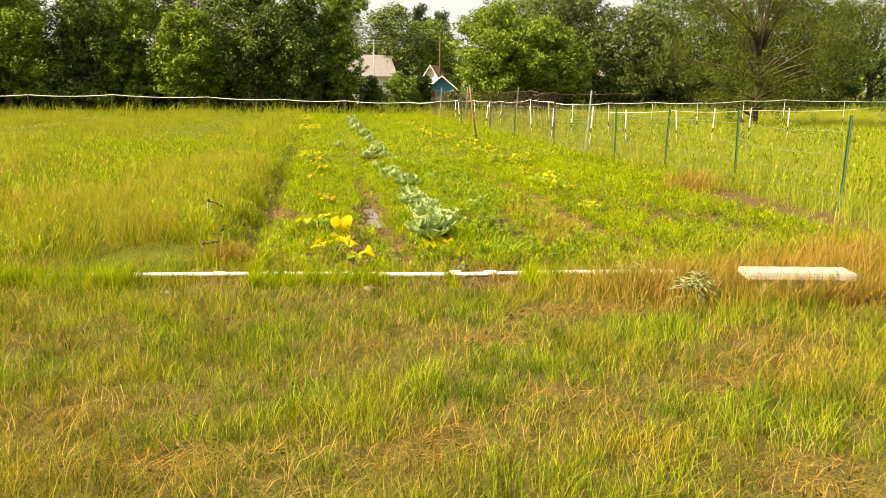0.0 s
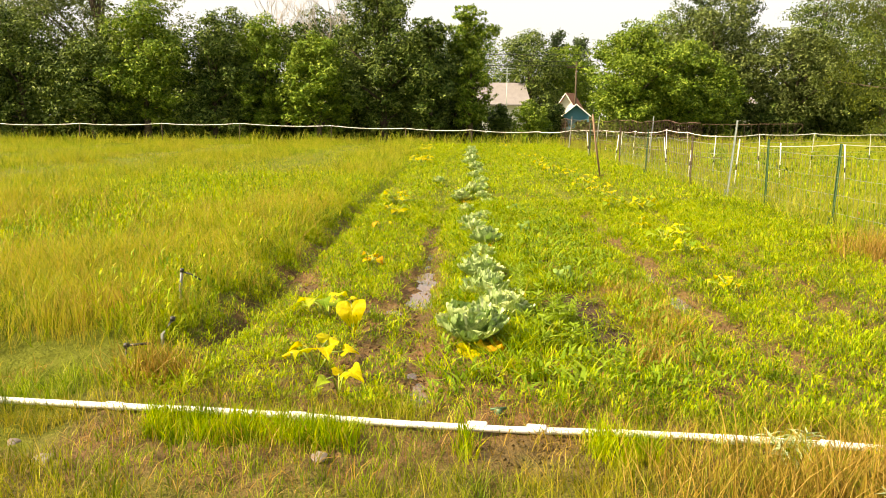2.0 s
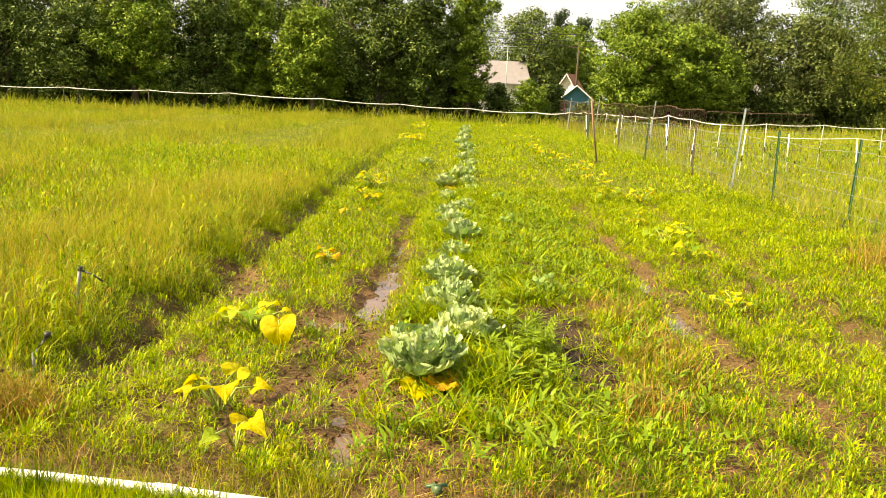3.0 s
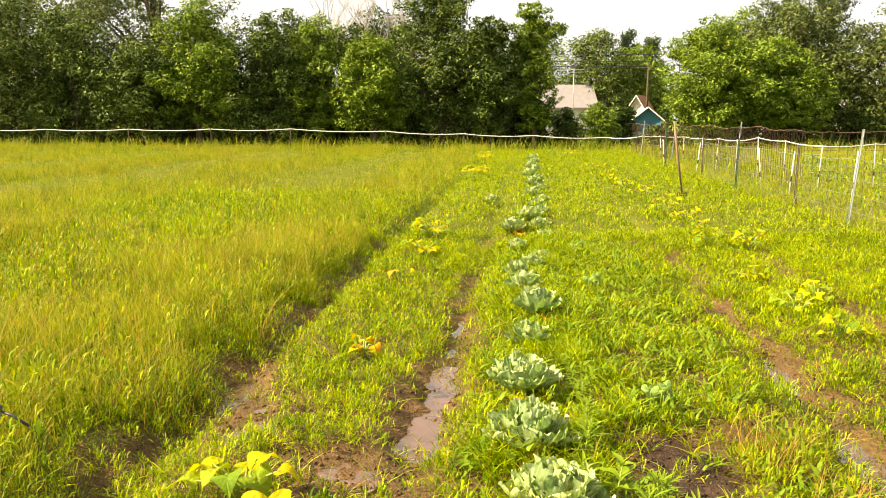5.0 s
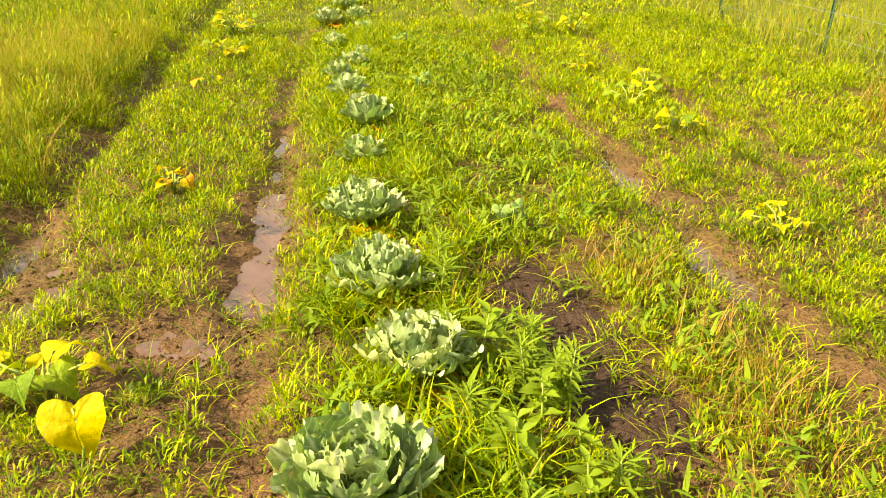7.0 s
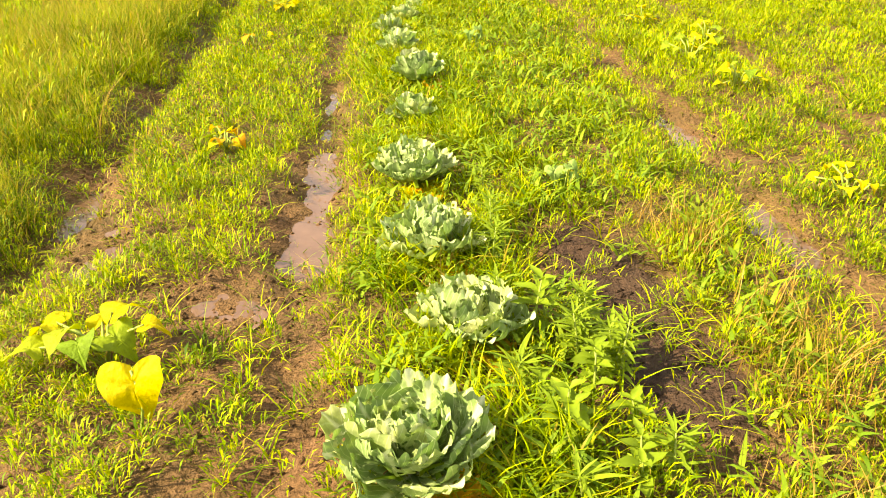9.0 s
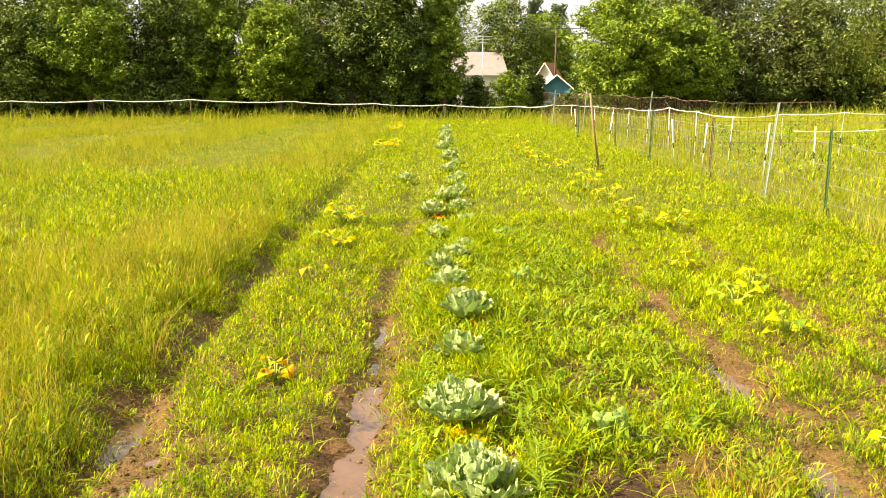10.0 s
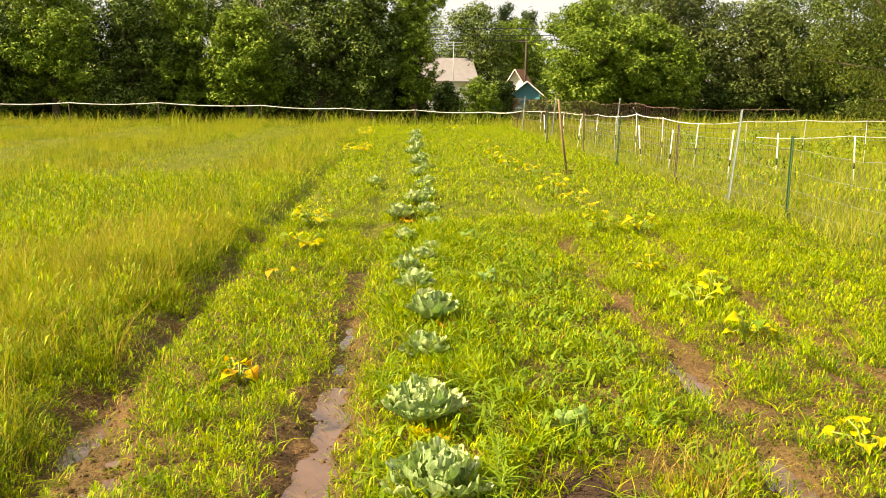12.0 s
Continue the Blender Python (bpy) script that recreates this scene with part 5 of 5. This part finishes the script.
tree(23.4, 45.5, 6.8, 6.5, 0.9, M_TREE_C, "grey-green tree with a ragged crown", 17, 9500, 0.26)
tree(17.4, 22.8, 7.3, 9.2, 0.3, M_WILLOW, "tall feathery yellow-green tree with drooping branches", 18, 34000, 0.105, 80, 0.11, "round", 0, 1.2, trunk_r=0.14)
tree(28.0, 44.0, 8.6, 8.4, 0.6, M_TREE_B, DEEP, 21, 9000)
tree(36.0, 46.0, 9.5, 8.5, 0.8, M_TREE_B, DEEP, 19, 9000)
tree(43.0, 47.0, 9.5, 9.0, 0.8, M_TREE_B, DEEP, 20, 6500)
tree(8.7, 50.5, 3.0, 1.7, 0.1, M_TREE_B, BUSH, 22, 3000, 0.22, 16, 0.24, name="bush")
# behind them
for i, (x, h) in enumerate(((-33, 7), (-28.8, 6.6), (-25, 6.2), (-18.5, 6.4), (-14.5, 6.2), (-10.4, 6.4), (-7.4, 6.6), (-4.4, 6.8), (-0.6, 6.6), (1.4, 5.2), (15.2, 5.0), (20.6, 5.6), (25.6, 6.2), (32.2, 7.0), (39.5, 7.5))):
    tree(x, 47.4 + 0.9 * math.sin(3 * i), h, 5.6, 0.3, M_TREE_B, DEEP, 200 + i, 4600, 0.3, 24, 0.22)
tree(-20.5, 50.5, 12.2, 13.5, 4.0, M_TREE_C, "tall spreading tree with an airy crown", 30, 12000, 0.26, 44, 0.12)
tree(-30.5, 52, 12.5, 10, 3.0, M_TREE_C, "tall spreading tree with an airy crown", 31, 7000, 0.3)
tree(-12.6, 52, 8.0, 7, 1.5, M_TREE_B, DEEP, 32, 6000)
tree(5.0, 69, 9.2, 9.0, 1.5, M_TREE_A, "green tree behind the houses", 33, 7000, 0.3)
tree(14.0, 69, 7.6, 7.0, 0.5, M_TREE_A, "green tree behind the houses", 300, 6000, 0.3)
tree(10.0, 67, 8.3, 8.0, 2.0, M_TREE_B, "green tree behind the houses", 34, 6000, 0.32)
PINE, FARPINE = "dark pine with upswept feathery branches", "dark conifer far behind the houses"


def pine(x, y, h, w, low, label, seed, boughs=46, size=0.2, tilt=0.0):
    """A straight trunk with upswept boughs, each clothed in needle tufts along its outer part."""
    r = random.Random(seed)
    t = thing("pine_tree", Matrix.Translation((x, y, 0)), label, "tree")
    wood = [tube([(0, 0, -0.2), (tilt * 0.5, 0, h * 0.5), (tilt, 0, h)], [0.16, 0.11, 0.03], 7)]
    tips = []
    for k in range(boughs):
        f = (k + r.random()) / boughs
        z = low + (h - low) * f
        a, ln = r.uniform(0, 6.283), w * 0.5 * (1.1 - 0.75 * f) * r.uniform(0.6, 1.15)
        p0 = Vector((tilt * z / h, 0, z))
        p1 = p0 + Vector((math.cos(a) * ln * 0.55, math.sin(a) * ln * 0.55, ln * 0.10))
        p2 = p0 + Vector((math.cos(a) * ln, math.sin(a) * ln, ln * 0.42))
        wood.append(tube([tuple(p0), tuple(p1), tuple(p2)], [0.04, 0.025, 0.008], 4))
        for j in range(9):
            s = 0.3 + 0.7 * j / 8
            tips.append(tuple(p0.lerp(p1, s * 2) if s < 0.5 else p1.lerp(p2, s * 2 - 1)))
    vs, fs = join(wood)
    part("trunk", mesh_of("trunk", vs, fs, M_BARK, True), t)
    k = 9
    c = np.repeat(np.array(tips), k, 0) + rng.normal(0, size * 0.55, (len(tips) * k, 3))
    d = rng.normal(0, 1, c.shape) + np.array([0, 0, 0.9])
    d /= np.linalg.norm(d, axis=1)[:, None]
    e = np.cross(d, rng.normal(0, 1, c.shape))
    e /= np.linalg.norm(e, axis=1)[:, None]
    v = np.stack([c - d * size * 0.5 - e * size * 0.16, c - d * size * 0.5 + e * size * 0.16, c + d * size * 0.8], 1).reshape(-1, 3)
    part("crown", tri_mesh("crown", v, np.arange(len(v)).reshape(-1, 3), M_TREE_D), t)


pine(14.4, 78, 9.6, 3.4, 3.0, FARPINE, 35, 40, 0.32)
pine(16.7, 78, 9.1, 3.4, 3.0, FARPINE, 36, 40, 0.32)
pine(20.4, 54, 11.2, 5.2, 6.0, PINE, 37, 50, 0.22, -0.3)
pine(23.3, 55, 11.0, 5.0, 6.0, PINE, 38, 46, 0.22, 0.5)
tree(17.0, 53, 8.0, 6.5, 1.5, M_TREE_A, "green tree behind the houses", 39, 6000)
tree(28.5, 53, 11.3, 8.0, 2, M_TREE_B, DEEP, 40, 7000)
tree(-6.5, 51.5, 8.2, 6.0, 2, M_TREE_B, DEEP, 41, 5000)
# low bushes in the same leaf colour, with canopy shade painted in
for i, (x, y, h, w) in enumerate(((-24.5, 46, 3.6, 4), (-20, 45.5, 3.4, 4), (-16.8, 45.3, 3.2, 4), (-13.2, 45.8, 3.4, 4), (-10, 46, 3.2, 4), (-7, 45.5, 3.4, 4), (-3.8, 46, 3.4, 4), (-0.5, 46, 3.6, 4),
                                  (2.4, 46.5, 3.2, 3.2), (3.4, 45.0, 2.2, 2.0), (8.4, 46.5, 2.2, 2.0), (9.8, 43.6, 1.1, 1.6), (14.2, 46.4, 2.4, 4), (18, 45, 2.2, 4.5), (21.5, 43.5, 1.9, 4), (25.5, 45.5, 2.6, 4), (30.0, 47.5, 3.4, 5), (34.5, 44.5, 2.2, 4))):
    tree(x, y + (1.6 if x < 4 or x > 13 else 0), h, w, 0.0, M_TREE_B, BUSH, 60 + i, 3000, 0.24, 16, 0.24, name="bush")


def bare_tree(x, y, h, label, seed):
    r = random.Random(seed)
    t = thing("bare_tree", Matrix.Translation((x, y, 0)), label, "tree")
    pieces = []

    def branch(p, d, length, rad, depth):
        pts, q = [tuple(p)], Vector(p)
        for _ in range(3):
            d = (d + Vector((r.uniform(-0.2, 0.2), r.uniform(-0.2, 0.2), r.uniform(-0.05, 0.15)))).normalized()
            q = q + d * length / 3
            pts.append(tuple(q))
        pieces.append(tube(pts, [rad, rad * 0.85, rad * 0.7, rad * 0.5], 5))
        if depth:
            for _ in range(4):
                nd = (d + Vector((r.uniform(-0.8, 0.8), r.uniform(-0.8, 0.8), r.uniform(-0.1, 0.6)))).normalized()
                branch(Vector(pts[r.randrange(1, 4)]), nd, length * 0.62, rad * 0.5, depth - 1)
    branch(Vector((0, 0, -0.2)), Vector((0, 0, 1)), h * 0.6, 0.15, 4)
    vs, fs = join(pieces)
    part("bare_crown", mesh_of("bare_crown", vs, fs, M_DEADWOOD, True), t)


bare_tree(-7.6, 49, 9.6, "bare grey dead tree among the green ones", 3)
bare_tree(-6.2, 50, 9.0, "bare grey dead tree among the green ones", 8)

# far woods that close the horizon
cs, rs = [], []
for k in range(150):
    a = -1.25 + 2.5 * k / 149
    d = 92 + rng.uniform(-8, 8)
    for q in range(2):
        cs.append((d * math.sin(a), d * math.cos(a), rng.uniform(0.5, 4.6)))
        rs.append(rng.uniform(1.8, 3.0))
v, tri = leaves(cs, rs, 30000, 0.85)
tagged(new("far_woods", tri_mesh("far_woods", v, tri, M_TREE_B)), "belt of distant dark green woods", "woods", kind="stuff")


# ---- houses, poles and wires ----
def house(x, y, w, d, eave, ridge, wall, roof, label, turn=0, gable_front=False, win=((0.3, 0.9, 0.9),)):
    t = thing("house", pose(x, y, 0, 0, 0, turn), label, "house")
    x0, x1, y0, y1 = -w / 2, w / 2, 0, d
    if gable_front:
        vs = [(x0, y0, -0.2), (x1, y0, -0.2), (x1, y0, eave), (0, y0, ridge), (x0, y0, eave), (x0, y1, -0.2), (x1, y1, -0.2), (x1, y1, eave), (0, y1, ridge), (x0, y1, eave)]
    else:
        m = (y0 + y1) / 2
        vs = [(x0, y0, -0.2), (x0, y1, -0.2), (x0, y1, eave), (x0, m, ridge), (x0, y0, eave), (x1, y0, -0.2), (x1, y1, -0.2), (x1, y1, eave), (x1, m, ridge), (x1, y0, eave)]
    fs = [(0, 1, 2, 3, 4), (9, 8, 7, 6, 5), (0, 5, 6, 1), (1, 6, 7, 2), (0, 4, 9, 5)]
    body = part("wall", mesh_of("wall", vs, fs, wall), t)
    boards = [box(x0 - 0.012, y0 - 0.02, z, x1 + 0.012, y0 - 0.004, z + 0.13) for z in np.arange(0.2, eave - 0.15, 0.17)]
    vs, fs = join(boards)
    part("siding", mesh_of("siding", vs, fs, wall), body)
    o, th = 0.3, 0.1
    slabs = []
    for sgn in (-1, 1):
        if gable_front:
            sl = (ridge - eave) / (w / 2)
            e = (sgn * (w / 2 + o), eave - sl * o)
            q = [(0, y0 - o, ridge + th), (e[0], y0 - o, e[1] + th), (e[0], y1 + o, e[1] + th), (0, y1 + o, ridge + th)]
        else:
            m = (y0 + y1) / 2
            sl = (ridge - eave) / (d / 2)
            e = (m + sgn * (d / 2 + o), eave - sl * o)
            q = [(x0 - o, m, ridge + th), (x0 - o, e[0], e[1] + th), (x1 + o, e[0], e[1] + th), (x1 + o, m, ridge + th)]
        vv = q + [(a, b_, c_ - th) for a, b_, c_ in q]
        slabs.append((vv, [(0, 1, 2, 3), (7, 6, 5, 4), (0, 4, 5, 1), (1, 5, 6, 2), (2, 6, 7, 3), (3, 7, 4, 0)]))
    for s in slabs:
        part("roof", mesh_of("roof", s[0], s[1], roof), t)
    if gable_front:
        for s in (-1, 1):
            vs, fs = tube([(s * (w / 2 + 0.3), y0 - 0.34, eave - (ridge - eave) / (w / 2) * 0.3 + 0.04), (0, y0 - 0.34, ridge + 0.04)], 0.04, 4)
            part("barge_board", mesh_of("barge_board", vs, fs, M_SIDING), t, "white barge board")
    for fx, z, s in win:
        cx = x0 + w * fx
        win_o = part("window", mesh_of("window", *box(cx - s * 0.5, y0 - 0.05, z, cx + s * 0.5, y0 - 0.02, z + s * 1.1), M_SIDING), t)
        part("pane", mesh_of("pane", *box(cx - s * 0.42, y0 - 0.065, z + 0.07, cx + s * 0.42, y0 - 0.052, z + s * 1.03), M_GLASS), win_o)
    return t


house(6.9, 62, 4.4, 5.0, 2.55, 4.2, M_SIDING, M_SHINGLE, "white bungalow with a pale grey shingle roof", 4)
house(12.1, 61, 1.2, 1.8, 2.4, 3.3, M_SIDING, M_SHINGLE2, "white gabled house with an orange shingle roof", -28, True, ((0.5, 1.0, 0.8),))
house(11.05, 52.0, 1.7, 2.6, 1.6, 2.3, M_BLUE, M_SHINGLE, "small blue garden shed with white trim", -12, True, ())
house(24.8, 61, 5.0, 5.0, 2.4, 3.6, M_SIDING, M_SHINGLE, "white house half hidden by trees", -8, False)
house(-9.5, 56, 6.0, 5.0, 2.4, 3.4, plain("brick_red_wall", (0.2, 0.075, 0.045), (0.3, 0.12, 0.07), 0.9), M_SHINGLE, "red-brown house hidden behind the trees", 0)


def pole(name, x, y, h, r, label, arms=()):
    t = thing(name, Matrix.Translation((x, y, 0)), label, "pole")
    vs, fs = tube([(0, 0, -0.2), (0, 0, h)], [r, r * 0.75], 8)
    part("mast", mesh_of("mast", vs, fs, M_BARK if r > 0.06 else M_GREYPOST, True), t)
    for z, l in arms:
        vs, fs = tube([(-l, 0, z), (l, 0, z)], 0.05 if r > 0.06 else 0.02, 6)
        part("crossarm", mesh_of("crossarm", vs, fs, M_BARK if r > 0.06 else M_GREYPOST), t)


pole("utility_pole", 12.2, 58, 5.6, 0.09, "wooden utility pole behind the trees", ((5.2, 0.7),))
pole("utility_pole", 24.6, 49, 6.2, 0.13, "wooden utility pole behind the trees", ((5.9, 0.8),))
pole("utility_pole", -27, 50, 7.6, 0.13, "wooden utility pole behind the trees", ((7.3, 0.8),))
pole("tv_antenna", 6.9, 58, 5.2, 0.035, "rooftop television antenna on a mast", ((5.1, 0.7), (4.9, 0.5), (4.7, 0.3)))
for i, (za, zb) in enumerate(((6.9, 5.9), (6.5, 5.5), (6.2, 5.2))):
    t = thing("power_line", Matrix.Identity(4), "sagging black overhead power line", "cable", "power lines")
    vs, fs = tube(sagging((-60, 49.5, za + 0.4), (-27, 49.5, za), 0.3, 8)[:-1] + sagging((-27, 49.5, za), (24.6, 49, zb), 0.9, 20)[:-1] + sagging((24.6, 49, zb), (60, 49, zb + 0.3), 0.5, 8), 0.018, 4)
    part("cable", mesh_of("cable", vs, fs, M_BLACK), t)
